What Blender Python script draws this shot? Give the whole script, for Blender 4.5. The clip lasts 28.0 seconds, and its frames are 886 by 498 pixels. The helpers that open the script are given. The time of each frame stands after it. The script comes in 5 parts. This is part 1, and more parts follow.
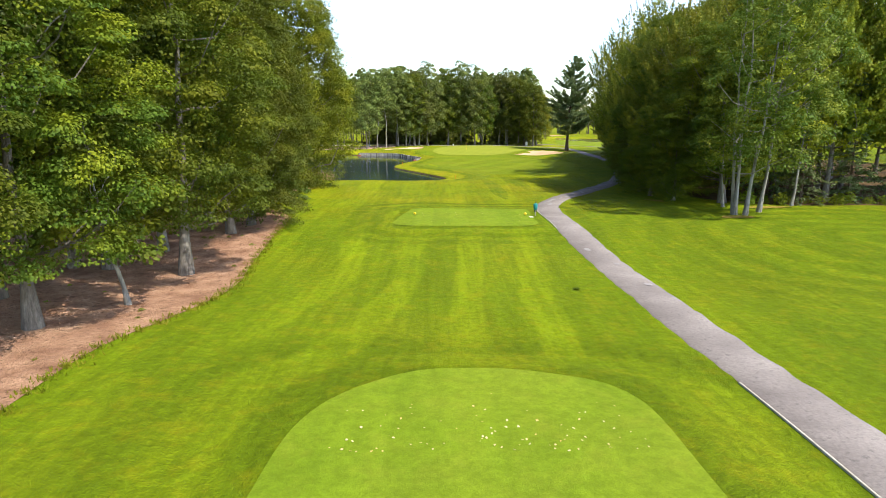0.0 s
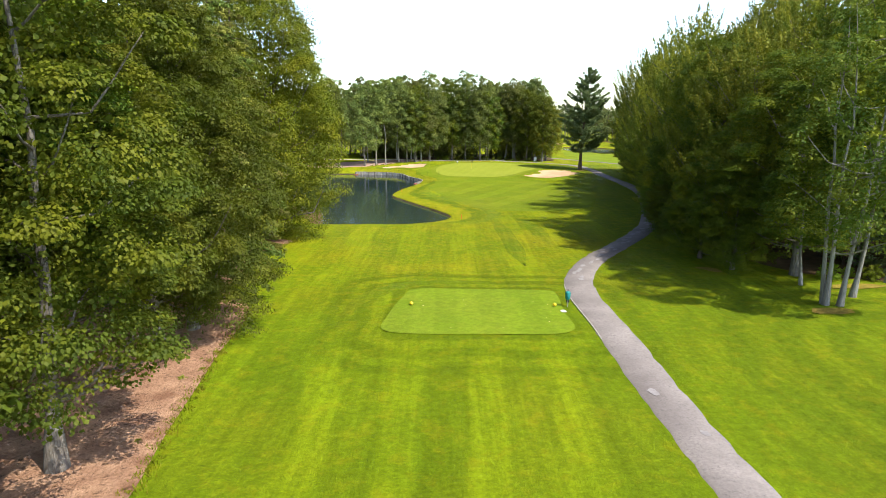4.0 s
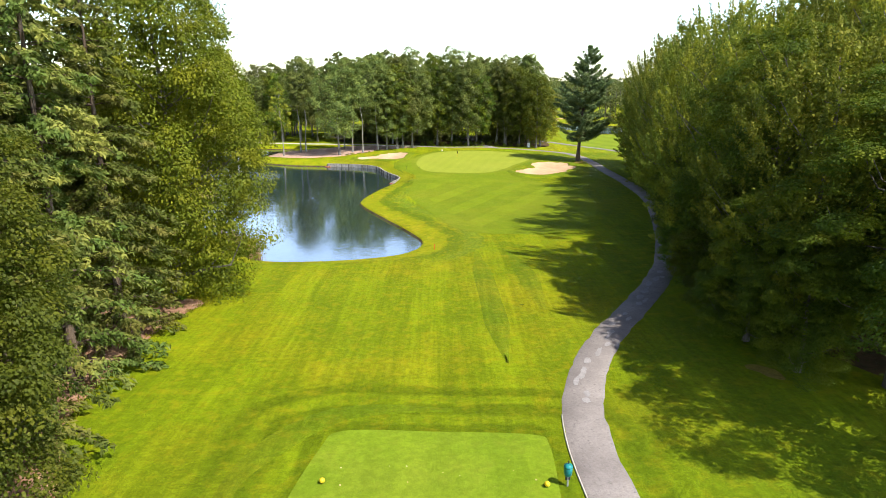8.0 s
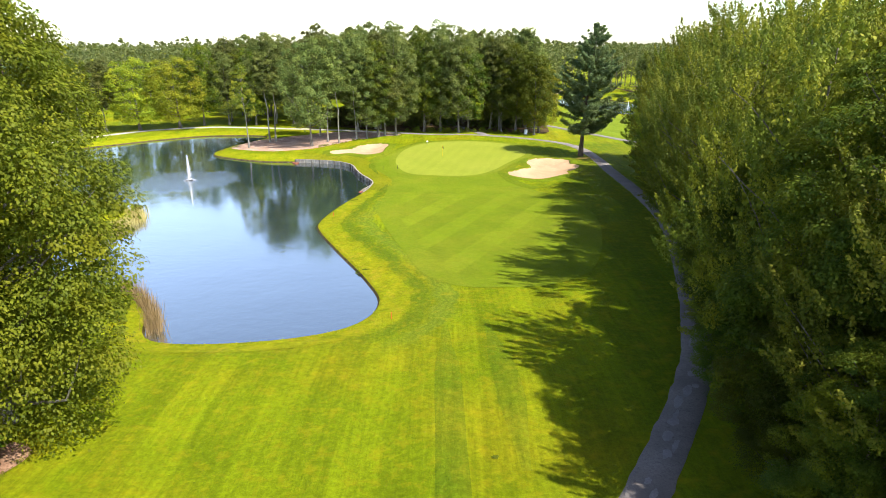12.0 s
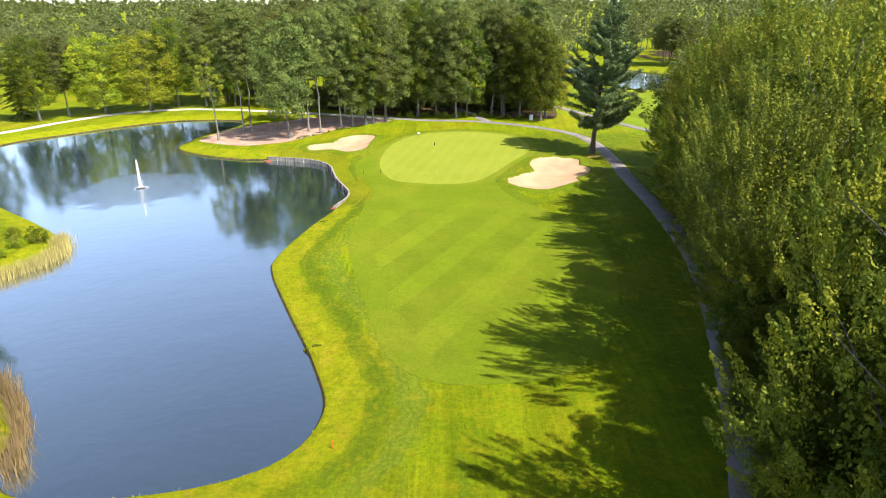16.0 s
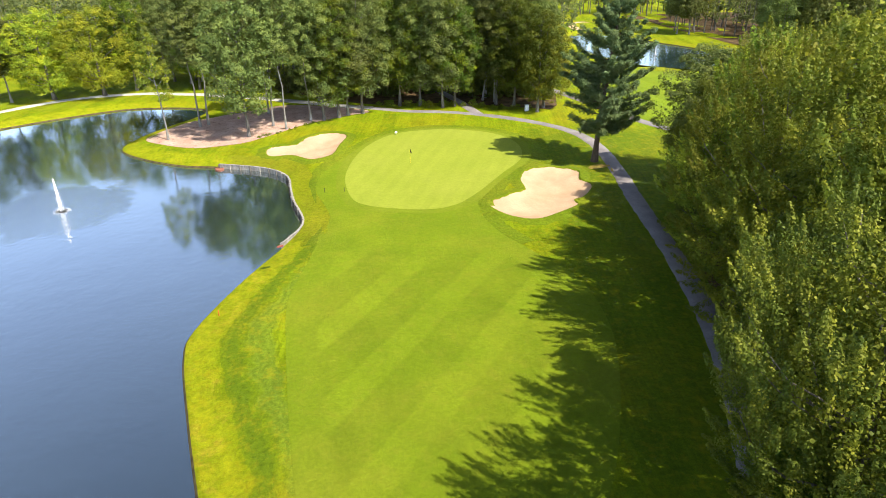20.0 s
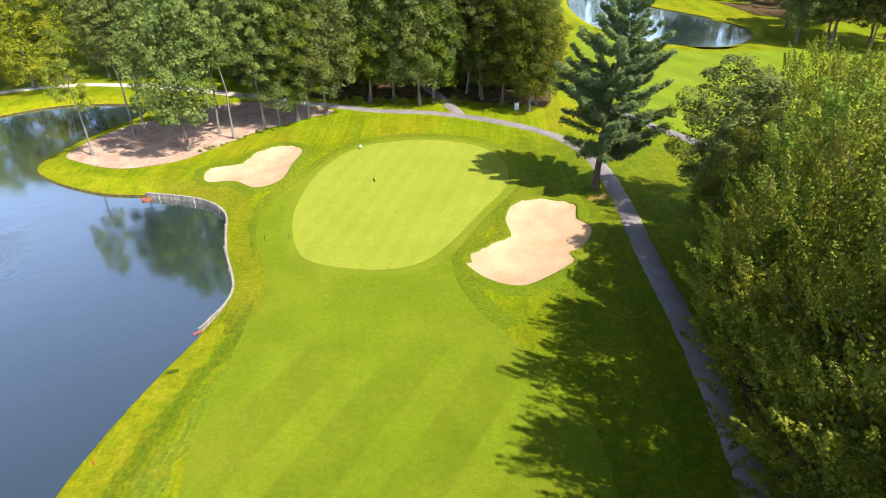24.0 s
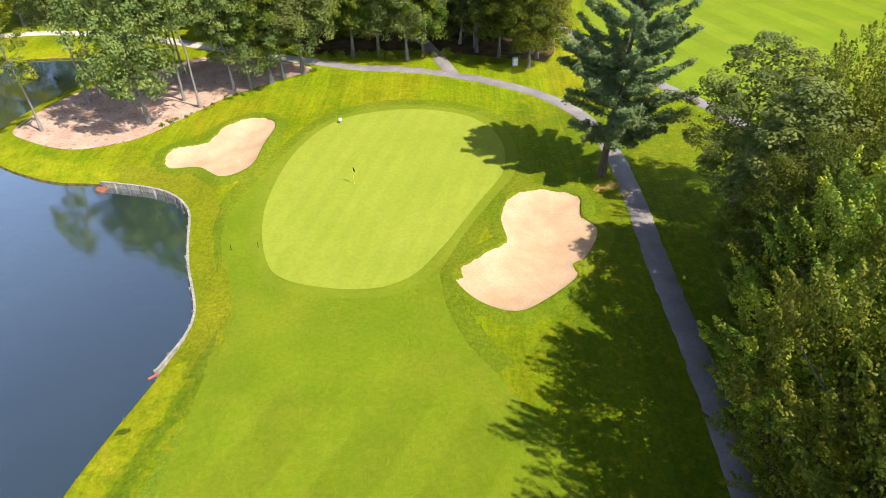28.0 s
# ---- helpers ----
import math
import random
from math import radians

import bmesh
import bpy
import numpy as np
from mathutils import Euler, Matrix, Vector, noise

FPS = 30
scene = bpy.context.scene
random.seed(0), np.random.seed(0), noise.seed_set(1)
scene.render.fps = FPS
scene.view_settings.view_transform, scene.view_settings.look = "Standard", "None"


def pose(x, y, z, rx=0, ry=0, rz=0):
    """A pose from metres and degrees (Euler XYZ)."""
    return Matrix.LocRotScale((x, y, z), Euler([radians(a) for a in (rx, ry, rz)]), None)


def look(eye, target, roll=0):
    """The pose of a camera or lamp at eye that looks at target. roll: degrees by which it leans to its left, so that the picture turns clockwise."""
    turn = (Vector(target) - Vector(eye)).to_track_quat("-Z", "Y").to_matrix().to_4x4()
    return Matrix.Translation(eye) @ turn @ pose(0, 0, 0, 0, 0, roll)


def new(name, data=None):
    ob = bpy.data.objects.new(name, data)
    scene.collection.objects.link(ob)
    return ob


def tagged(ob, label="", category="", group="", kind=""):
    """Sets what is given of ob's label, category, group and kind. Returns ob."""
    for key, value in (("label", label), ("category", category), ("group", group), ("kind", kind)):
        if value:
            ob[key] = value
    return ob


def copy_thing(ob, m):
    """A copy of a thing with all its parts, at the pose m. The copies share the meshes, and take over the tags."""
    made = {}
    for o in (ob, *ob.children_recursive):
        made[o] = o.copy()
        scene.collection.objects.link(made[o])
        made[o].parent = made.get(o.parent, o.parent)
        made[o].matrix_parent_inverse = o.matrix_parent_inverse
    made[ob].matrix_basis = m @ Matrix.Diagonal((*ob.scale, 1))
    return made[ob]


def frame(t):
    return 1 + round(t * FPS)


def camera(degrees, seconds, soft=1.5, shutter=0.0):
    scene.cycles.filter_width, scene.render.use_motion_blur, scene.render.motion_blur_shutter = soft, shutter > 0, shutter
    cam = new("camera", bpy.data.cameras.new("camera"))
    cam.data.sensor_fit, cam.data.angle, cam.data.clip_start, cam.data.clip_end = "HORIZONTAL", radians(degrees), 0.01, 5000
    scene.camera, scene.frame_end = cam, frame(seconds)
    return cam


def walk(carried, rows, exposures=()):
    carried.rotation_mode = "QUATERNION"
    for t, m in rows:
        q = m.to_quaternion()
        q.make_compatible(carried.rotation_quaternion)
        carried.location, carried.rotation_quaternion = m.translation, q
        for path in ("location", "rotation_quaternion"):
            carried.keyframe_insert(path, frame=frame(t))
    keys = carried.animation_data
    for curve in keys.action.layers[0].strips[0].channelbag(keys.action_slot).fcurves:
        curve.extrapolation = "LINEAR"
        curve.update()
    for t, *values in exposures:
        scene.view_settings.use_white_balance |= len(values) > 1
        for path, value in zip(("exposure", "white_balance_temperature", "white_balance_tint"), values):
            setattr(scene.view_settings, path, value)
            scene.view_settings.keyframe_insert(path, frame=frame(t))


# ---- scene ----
# ---- camera and its path ----
cam = camera(70.3, 28.0, soft=0.8)
METRES, EYE, TILT, LEAN, TURN = 120.0, 8.4, -11.5, 0.0, 0.0
ROWS = [
    (0.0, 0.0, 0.0, 0.0, -0.0, 0.0, 0.0),
    (0.5, -0.0004, 0.0119, 0.0081, 0.05, 0.02, -0.08),
    (1.0, -0.0008, 0.0238, 0.0163, 0.18, 0.05, -0.16),
    (1.5, -0.0011, 0.036, 0.0243, 0.33, 0.09, -0.16),
    (2.0, -0.0014, 0.0489, 0.0322, 0.4, 0.1, -0.16),
    (2.5, -0.0013, 0.0623, 0.0387, 0.46, 0.1, -0.13),
    (3.0, -0.0013, 0.0767, 0.0443, 0.46, 0.06, -0.13),
    (3.5, -0.0013, 0.0913, 0.0504, 0.36, 0.02, -0.11),
    (5.5, -0.0004, 0.1519, 0.0813, 0.04, -0.62, -0.08),
    (6.0, 0.0031, 0.1686, 0.0891, -0.01, -1.08, -0.15),
    (6.5, 0.008, 0.1859, 0.0969, -0.07, -1.56, -0.18),
    (7.0, 0.0137, 0.2041, 0.1051, -0.07, -2.03, -0.12),
    (7.5, 0.0185, 0.2226, 0.1135, -0.13, -2.57, -0.03),
    (8.0, 0.0223, 0.2414, 0.122, -0.22, -3.0, 0.08),
    (8.5, 0.0258, 0.2599, 0.1305, -0.31, -3.23, 0.08),
    (9.0, 0.0285, 0.278, 0.1385, -0.35, -3.54, 0.1),
    (9.5, 0.0315, 0.296, 0.1466, -0.39, -4.04, 0.06),
    (10.0, 0.0353, 0.3139, 0.1549, -0.36, -4.54, 0.09),
    (10.5, 0.0391, 0.332, 0.1635, -0.34, -4.99, 0.17),
    (11.0, 0.0432, 0.3499, 0.172, -0.32, -5.46, 0.17),
    (11.5, 0.0477, 0.3674, 0.18, -0.23, -5.83, 0.1),
    (12.0, 0.0525, 0.385, 0.1888, -0.09, -6.32, 0.11),
    (12.5, 0.0568, 0.4026, 0.1976, 0.06, -6.74, 0.09),
    (13.0, 0.0609, 0.4196, 0.2061, 0.16, -7.24, 0.11),
    (13.5, 0.0648, 0.4361, 0.2142, 0.18, -7.78, 0.12),
    (15.5, 0.0759, 0.499, 0.2436, 0.57, -9.65, 0.22),
    (16.0, 0.0783, 0.5154, 0.2514, 0.73, -10.1, 0.15),
    (16.5, 0.0811, 0.5316, 0.2591, 0.82, -10.53, 0.1),
    (17.0, 0.084, 0.5479, 0.2667, 0.89, -10.99, 0.04),
    (17.5, 0.0869, 0.5641, 0.2744, 0.92, -11.55, 0.07),
    (18.0, 0.0902, 0.5805, 0.282, 1.0, -12.08, 0.09),
    (18.5, 0.0943, 0.5971, 0.2895, 1.08, -12.57, 0.11),
    (19.0, 0.0983, 0.6137, 0.2972, 1.1, -13.06, 0.16),
    (19.5, 0.1037, 0.632, 0.3046, 1.13, -13.5, 0.12),
    (20.0, 0.1088, 0.6503, 0.3127, 1.06, -14.01, 0.1),
    (20.5, 0.1133, 0.6687, 0.3208, 0.95, -14.5, 0.17),
    (21.0, 0.1171, 0.6874, 0.3285, 0.84, -15.04, 0.18),
    (21.5, 0.1203, 0.7065, 0.3363, 0.74, -15.57, 0.24),
    (22.0, 0.1228, 0.725, 0.3443, 0.69, -16.09, 0.32),
    (22.5, 0.1262, 0.7438, 0.352, 0.71, -16.59, 0.32),
    (24.5, 0.1345, 0.8188, 0.3858, 0.56, -19.35, 0.37),
    (25.0, 0.1364, 0.8366, 0.3945, 0.52, -20.67, 0.46),
    (25.5, 0.1377, 0.8486, 0.4015, 0.49, -21.87, 0.52),
    (26.0, 0.1386, 0.8568, 0.4066, 0.47, -22.7, 0.57),
    (26.5, 0.1393, 0.8646, 0.4122, 0.4, -23.59, 0.58),
    (27.0, 0.1403, 0.8725, 0.4176, 0.37, -24.46, 0.58),
    (27.5, 0.141, 0.8798, 0.4229, 0.36, -25.29, 0.62),
    (28.0, 0.1414, 0.887, 0.4282, 0.33, -26.13, 0.72),
]
walk(cam, [(t, pose(0, 0, EYE, TILT, LEAN, TURN) @ pose(METRES * x, METRES * y, METRES * z, 90 + pitch, roll, yaw)) for t, x, y, z, yaw, pitch, roll in ROWS],
     exposures=[(0.0, 0.65), (7.0, 0.7), (13.0, 0.83), (22.0, 0.84), (28.0, 0.74)])

# ---- sky and sun ----
SUN_AZ, SUN_EL = radians(122.5), radians(54)
SUN_WAY = Vector((math.sin(SUN_AZ) * math.cos(SUN_EL), math.cos(SUN_AZ) * math.cos(SUN_EL), math.sin(SUN_EL)))
world = bpy.data.worlds.new("sky")
scene.world = world
world.use_nodes = True
sky = world.node_tree.nodes.new("ShaderNodeTexSky")
sky.sky_type, sky.sun_disc = "NISHITA", False
sky.sun_elevation, sky.sun_rotation = SUN_EL, SUN_AZ
sky.air_density, sky.dust_density, sky.ozone_density = 1.0, 1.0, 1.0
tree = world.node_tree
pale = tree.nodes.new("ShaderNodeHueSaturation")
pale.inputs["Saturation"].default_value = 0.62
tree.links.new(sky.outputs[0], pale.inputs["Color"])
glare = tree.nodes.new("ShaderNodeMix")
glare.data_type, glare.blend_type = "RGBA", "MULTIPLY"
glare.inputs[0].default_value = 1.0
tree.links.new(pale.outputs[0], glare.inputs[6])
tree.links.new(pale.outputs[0], glare.inputs[7])
haze = tree.nodes.new("ShaderNodeMix")
haze.data_type = "RGBA"
haze.inputs[0].default_value = 0.48
tree.links.new(pale.outputs[0], haze.inputs[6])
tree.links.new(glare.outputs[2], haze.inputs[7])
low = tree.nodes.new("ShaderNodeMapRange")
low.interpolation_type = "SMOOTHSTEP"
for socket, v in zip(low.inputs[1:5], (0.08, 0.95, 1.45, 0.28)):
    socket.default_value = v
place = tree.nodes.new("ShaderNodeTexCoord")
split = tree.nodes.new("ShaderNodeSeparateXYZ")
tree.links.new(place.outputs["Generated"], split.inputs[0])
tree.links.new(split.outputs[2], low.inputs[0])
veil = tree.nodes.new("ShaderNodeMix")
veil.data_type, veil.blend_type = "RGBA", "MULTIPLY"
veil.inputs[0].default_value = 1.0
tree.links.new(haze.outputs[2], veil.inputs[6])
tree.links.new(low.outputs[0], veil.inputs[7])
tree.links.new(veil.outputs[2], tree.nodes["Background"].inputs[0])
tree.nodes["Background"].inputs[1].default_value = 0.07
sun = new("sun", bpy.data.lights.new("sun", "SUN"))
sun.data.energy, sun.data.angle, sun.data.color = 5.0, radians(0.6), (1.0, 0.94, 0.82)
sun.matrix_world = look(SUN_WAY * 300, (0, 0, 0))


# ---- materials ----
def nodes_of(name):
    mat = bpy.data.materials.new(name)
    mat.use_nodes = True
    tree = mat.node_tree
    return mat, tree, tree.nodes["Principled BSDF"]


def add(tree, kind, **values):
    node = tree.nodes.new(kind)
    for key, value in values.items():
        if key in node.inputs:
            node.inputs[key].default_value = value
    return node


def maths(tree, op, a, b=0.0, c=None):
    node = tree.nodes.new("ShaderNodeMath")
    node.operation = op
    for n, v in enumerate((a, b, c)):
        if v is None:
            continue
        if isinstance(v, (int, float)):
            node.inputs[n].default_value = v
        else:
            tree.links.new(v, node.inputs[n])
    return node.outputs[0]


def blend(tree, fac, a, b, mode="MIX"):
    node = tree.nodes.new("ShaderNodeMix")
    node.data_type, node.blend_type = "RGBA", mode
    for socket, v in ((node.inputs[0], fac), (node.inputs[6], a), (node.inputs[7], b)):
        if isinstance(v, (int, float)):
            socket.default_value = v
        elif isinstance(v, tuple):
            socket.default_value = (*v[:3], 1)
        else:
            tree.links.new(v, socket)
    return node.outputs[2]


def noised(tree, scale, detail=3.0, rough=0.55, stretch=None, low=0.35, high=0.65):
    """Noise over world metres, spread to 0..1 between low and high."""
    place = tree.nodes.new("ShaderNodeNewGeometry").outputs["Position"]
    if stretch:
        turn = tree.nodes.new("ShaderNodeMapping")
        turn.inputs["Scale"].default_value, turn.inputs["Rotation"].default_value = stretch[:3], (0, 0, stretch[3] if len(stretch) > 3 else 0)
        tree.links.new(place, turn.inputs[0])
        place = turn.outputs[0]
    tex = add(tree, "ShaderNodeTexNoise", Scale=scale, Detail=detail, Roughness=rough)
    tree.links.new(place, tex.inputs["Vector"])
    fit = tree.nodes.new("ShaderNodeMapRange")
    fit.inputs[1].default_value, fit.inputs[2].default_value = low, high
    tree.links.new(tex.outputs[0], fit.inputs[0])
    return fit.outputs[0]


def bumped(tree, bsdf, height, strength, distance):
    bump = add(tree, "ShaderNodeBump", Strength=strength, Distance=distance)
    tree.links.new(height, bump.inputs["Height"])
    tree.links.new(bump.outputs[0], bsdf.inputs["Normal"])


def lanes(tree, way, width, wander=0.25, sharp=3.0, share=0.5):
    """Mown lanes: 0 and 1 by turns across the horizontal way."""
    place = tree.nodes.new("ShaderNodeNewGeometry").outputs["Position"]
    dot = tree.nodes.new("ShaderNodeVectorMath")
    dot.operation = "DOT_PRODUCT"
    n = math.hypot(*way)
    dot.inputs[1].default_value = (way[0] / n, way[1] / n, 0)
    tree.links.new(place, dot.inputs[0])
    drift = maths(tree, "MULTIPLY", noised(tree, 0.045, 0.0, low=0.2, high=0.8), 2.2 * wander)
    phase = maths(tree, "MULTIPLY", maths(tree, "ADD", dot.outputs["Value"], drift), math.pi / width)
    return maths(tree, "MULTIPLY_ADD", maths(tree, "SINE", phase), sharp, share)


def clamped(tree, v):
    node = tree.nodes.new("ShaderNodeClamp")
    tree.links.new(v, node.inputs[0])
    return node.outputs[0]


def box_away(tree, cx, cy, hx, hy):
    """Metres outside a rectangle on the plan."""
    place = tree.nodes.new("ShaderNodeNewGeometry").outputs["Position"]
    sep = tree.nodes.new("ShaderNodeSeparateXYZ")
    tree.links.new(place, sep.inputs[0])
    sides = []
    for n, c, h in ((0, cx, hx), (1, cy, hy)):
        d = maths(tree, "SUBTRACT", maths(tree, "ABSOLUTE", maths(tree, "SUBTRACT", sep.outputs[n], c)), h)
        sides.append(maths(tree, "POWER", maths(tree, "MAXIMUM", d, 0.0), 2.0))
    return maths(tree, "SQRT", maths(tree, "ADD", *sides))


def shade(tree, v, low, high):
    """A grey between low and high by the value v."""
    node = tree.nodes.new("ShaderNodeMapRange")
    node.inputs[3].default_value, node.inputs[4].default_value = low, high
    tree.links.new(v, node.inputs[0])
    return node.outputs[0]


def grass(name, dark, light, dry, dryness=0.35, stripes=(), fine=9.0, relief=0.06, rings=(), streak=None, rough=1.0, zone_tints=None, fan=None, shore=False, inset=False):
    """Turf: broad patches, mown lanes, mower streaks, tufts and fine grain."""
    mat, tree, bsdf = nodes_of(name)
    colour = blend(tree, maths(tree, "MULTIPLY_ADD", noised(tree, 0.16, 4.0), 0.5, 0.25), dark, light)
    colour = blend(tree, maths(tree, "MULTIPLY", noised(tree, 0.07, 5.0, 0.65, low=0.46, high=0.7), dryness), colour, dry)
    def by_row(fade):
        if fade is None:
            return 1.0
        sep = tree.nodes.new("ShaderNodeSeparateXYZ")
        tree.links.new(tree.nodes.new("ShaderNodeNewGeometry").outputs["Position"], sep.inputs[0])
        ease = tree.nodes.new("ShaderNodeMapRange")
        ease.inputs[1].default_value, ease.inputs[2].default_value, ease.inputs[4].default_value, ease.inputs[3].default_value = fade[0], fade[1], 0.0, 1.0
        tree.links.new(sep.outputs[1], ease.inputs[0])
        return ease.outputs[0]

    for way, width, amount, wander, *fade in stripes:
        strong = by_row(fade[0] if fade else None)
        step = clamped(tree, lanes(tree, way, width, wander, share=-0.3 if inset else 0.5))
        worn = maths(tree, "MULTIPLY", maths(tree, "MULTIPLY_ADD", noised(tree, 0.12, 3.0), 0.7, 0.3), strong)
        if inset:
            rim = add(tree, "ShaderNodeAttribute")
            rim.attribute_name = "inset"
            worn = maths(tree, "MULTIPLY", worn, clamped(tree, maths(tree, "MULTIPLY", maths(tree, "SUBTRACT", rim.outputs["Fac"], 2.4), 2.0)))
        colour = blend(tree, maths(tree, "MULTIPLY", maths(tree, "MULTIPLY", step, worn), amount), colour, tuple(min(1, 1.5 * v) for v in light))
        colour = blend(tree, maths(tree, "MULTIPLY", maths(tree, "MULTIPLY", maths(tree, "SUBTRACT", 1.0, step), worn), amount), colour, tuple(0.55 * v for v in dark))
    for cx, cy, hx, hy, reach, width, amount in rings:
        away = box_away(tree, cx, cy, hx, hy)
        wave = clamped(tree, maths(tree, "MULTIPLY_ADD", maths(tree, "SINE", maths(tree, "MULTIPLY", maths(tree, "ADD", away, maths(tree, "MULTIPLY", noised(tree, 0.3, 2.0), 0.5)), 2 * math.pi / width)), 1.2, 0.5))
        near = clamped(tree, maths(tree, "MULTIPLY", maths(tree, "SUBTRACT", reach, away), 0.4))
        colour = blend(tree, maths(tree, "MULTIPLY", maths(tree, "MULTIPLY", wave, near), amount), colour, tuple(0.5 * v for v in dark))
    thin = 1.0
    if zone_tints:
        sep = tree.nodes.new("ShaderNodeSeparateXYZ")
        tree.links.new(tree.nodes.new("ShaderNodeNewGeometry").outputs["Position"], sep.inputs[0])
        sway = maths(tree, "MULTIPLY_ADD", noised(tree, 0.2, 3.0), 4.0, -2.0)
        # Darker green on the right-hand side of the near end.
        east = clamped(tree, maths(tree, "MULTIPLY", maths(tree, "SUBTRACT", maths(tree, "ADD", sep.outputs[0], sway), zone_tints[0]), 0.2))
        south = clamped(tree, maths(tree, "MULTIPLY", maths(tree, "SUBTRACT", zone_tints[1], sep.outputs[1]), 0.06))
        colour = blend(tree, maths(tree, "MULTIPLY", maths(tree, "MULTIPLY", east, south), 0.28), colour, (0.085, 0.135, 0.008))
        # Rough near the wood is darker: longer grass, and tree shade deepened in colour.
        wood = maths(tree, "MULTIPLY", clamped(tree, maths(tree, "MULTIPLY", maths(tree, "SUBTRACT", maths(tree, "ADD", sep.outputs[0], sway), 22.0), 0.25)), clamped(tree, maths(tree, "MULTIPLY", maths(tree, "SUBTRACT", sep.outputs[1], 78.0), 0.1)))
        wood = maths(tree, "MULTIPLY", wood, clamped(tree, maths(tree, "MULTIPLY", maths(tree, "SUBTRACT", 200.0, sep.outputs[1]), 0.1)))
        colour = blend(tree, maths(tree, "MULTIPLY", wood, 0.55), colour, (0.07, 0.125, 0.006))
        early = clamped(tree, maths(tree, "MULTIPLY", maths(tree, "SUBTRACT", zone_tints[2], sep.outputs[1]), 0.08))
        thin = maths(tree, "SUBTRACT", 1.0, maths(tree, "MULTIPLY", early, 0.4))
        colour = blend(tree, maths(tree, "MULTIPLY", early, 0.5), colour, (0.122, 0.2, 0.006))
    if fan:
        left, mid, slope, width, y0, y1, amount = fan
        sep = tree.nodes.new("ShaderNodeSeparateXYZ")
        tree.links.new(tree.nodes.new("ShaderNodeNewGeometry").outputs["Position"], sep.inputs[0])
        off = maths(tree, "SUBTRACT", sep.outputs[0], maths(tree, "MULTIPLY_ADD", sep.outputs[1], slope, mid - slope * y0))
        bow = maths(tree, "POWER", maths(tree, "MULTIPLY", maths(tree, "SUBTRACT", sep.outputs[1], 0.5 * (y0 + y1) + 1.5), 2.0 / (y1 - y0)), 2.0)
        turn = maths(tree, "MULTIPLY", bow, maths(tree, "MULTIPLY", maths(tree, "MAXIMUM", maths(tree, "MULTIPLY", off, -1.0), 0.0), 0.32))
        sway = maths(tree, "MULTIPLY_ADD", noised(tree, 0.09, 1.0), 0.5, -0.25)
        wave = maths(tree, "COSINE", maths(tree, "MULTIPLY", maths(tree, "ADD", maths(tree, "ADD", off, turn), sway), 2 * math.pi / width))
        inside = maths(tree, "MULTIPLY", clamped(tree, maths(tree, "MULTIPLY", maths(tree, "SUBTRACT", sep.outputs[1], y0), 0.3)), maths(tree, "MULTIPLY_ADD", noised(tree, 0.22, 4.0, 0.65), 0.8, 0.5))
        inside = maths(tree, "MULTIPLY", inside, clamped(tree, maths(tree, "MULTIPLY", maths(tree, "SUBTRACT", y1, sep.outputs[1]), 0.3)))
        inside = maths(tree, "MULTIPLY", inside, clamped(tree, maths(tree, "MULTIPLY", maths(tree, "SUBTRACT", 6.4, off), 0.6)))
        inside = maths(tree, "MULTIPLY", inside, clamped(tree, maths(tree, "MULTIPLY", maths(tree, "SUBTRACT", off, left), 0.4)))
        bright = clamped(tree, maths(tree, "MULTIPLY_ADD", wave, 2.2, 0.1))
        colour = blend(tree, maths(tree, "MULTIPLY", maths(tree, "MULTIPLY", bright, inside), amount), colour, tuple(min(1, 1.55 * v) for v in light))
        colour = blend(tree, maths(tree, "MULTIPLY", maths(tree, "MULTIPLY", maths(tree, "SUBTRACT", 1.0, bright), inside), 0.7 * amount), colour, tuple(0.6 * v for v in dark))
    if streak:
        lines = noised(tree, 1.0, 4.0, 0.7, streak, 0.35, 0.65)
        colour = blend(tree, maths(tree, "MULTIPLY", lines, 0.4), colour, tuple(0.55 * v for v in dark))
    if shore:
        away = add(tree, "ShaderNodeAttribute")
        away.attribute_name = "shore"
        lap = add(tree, "ShaderNodeAttribute")
        lap.attribute_name = "lap"
        d = maths(tree, "ADD", away.outputs["Fac"], maths(tree, "MULTIPLY_ADD", noised(tree, 0.35, 3.0), 0.9, -0.45))

        def band(at, half, soft):
            return clamped(tree, maths(tree, "MULTIPLY", maths(tree, "SUBTRACT", half, maths(tree, "ABSOLUTE", maths(tree, "SUBTRACT", d, at))), 1.0 / soft))
        bank = blend(tree, noised(tree, 0.8, 5.0, 0.7), (0.185, 0.225, 0.005), (0.31, 0.325, 0.008))
        bank = blend(tree, maths(tree, "MULTIPLY", noised(tree, 0.5, 4.0, 0.7, low=0.55, high=0.72), 0.7), bank, (0.42, 0.29, 0.03))
        colour = blend(tree, maths(tree, "MULTIPLY", band(0.0, 3.4, 1.0), 0.85), colour, bank)
        colour = blend(tree, maths(tree, "MULTIPLY", maths(tree, "MULTIPLY", band(4.1, 1.1, 0.7), lap.outputs["Fac"]), 0.7), colour, (0.09, 0.145, 0.007))
        colour = blend(tree, maths(tree, "MULTIPLY", maths(tree, "MULTIPLY", band(6.2, 1.3, 0.6), lap.outputs["Fac"]), 0.55), colour, (0.135, 0.2, 0.02))
        fine_lines = clamped(tree, maths(tree, "MULTIPLY_ADD", maths(tree, "SINE", maths(tree, "MULTIPLY", d, 2 * math.pi / 0.62)), 1.2, 0.1))
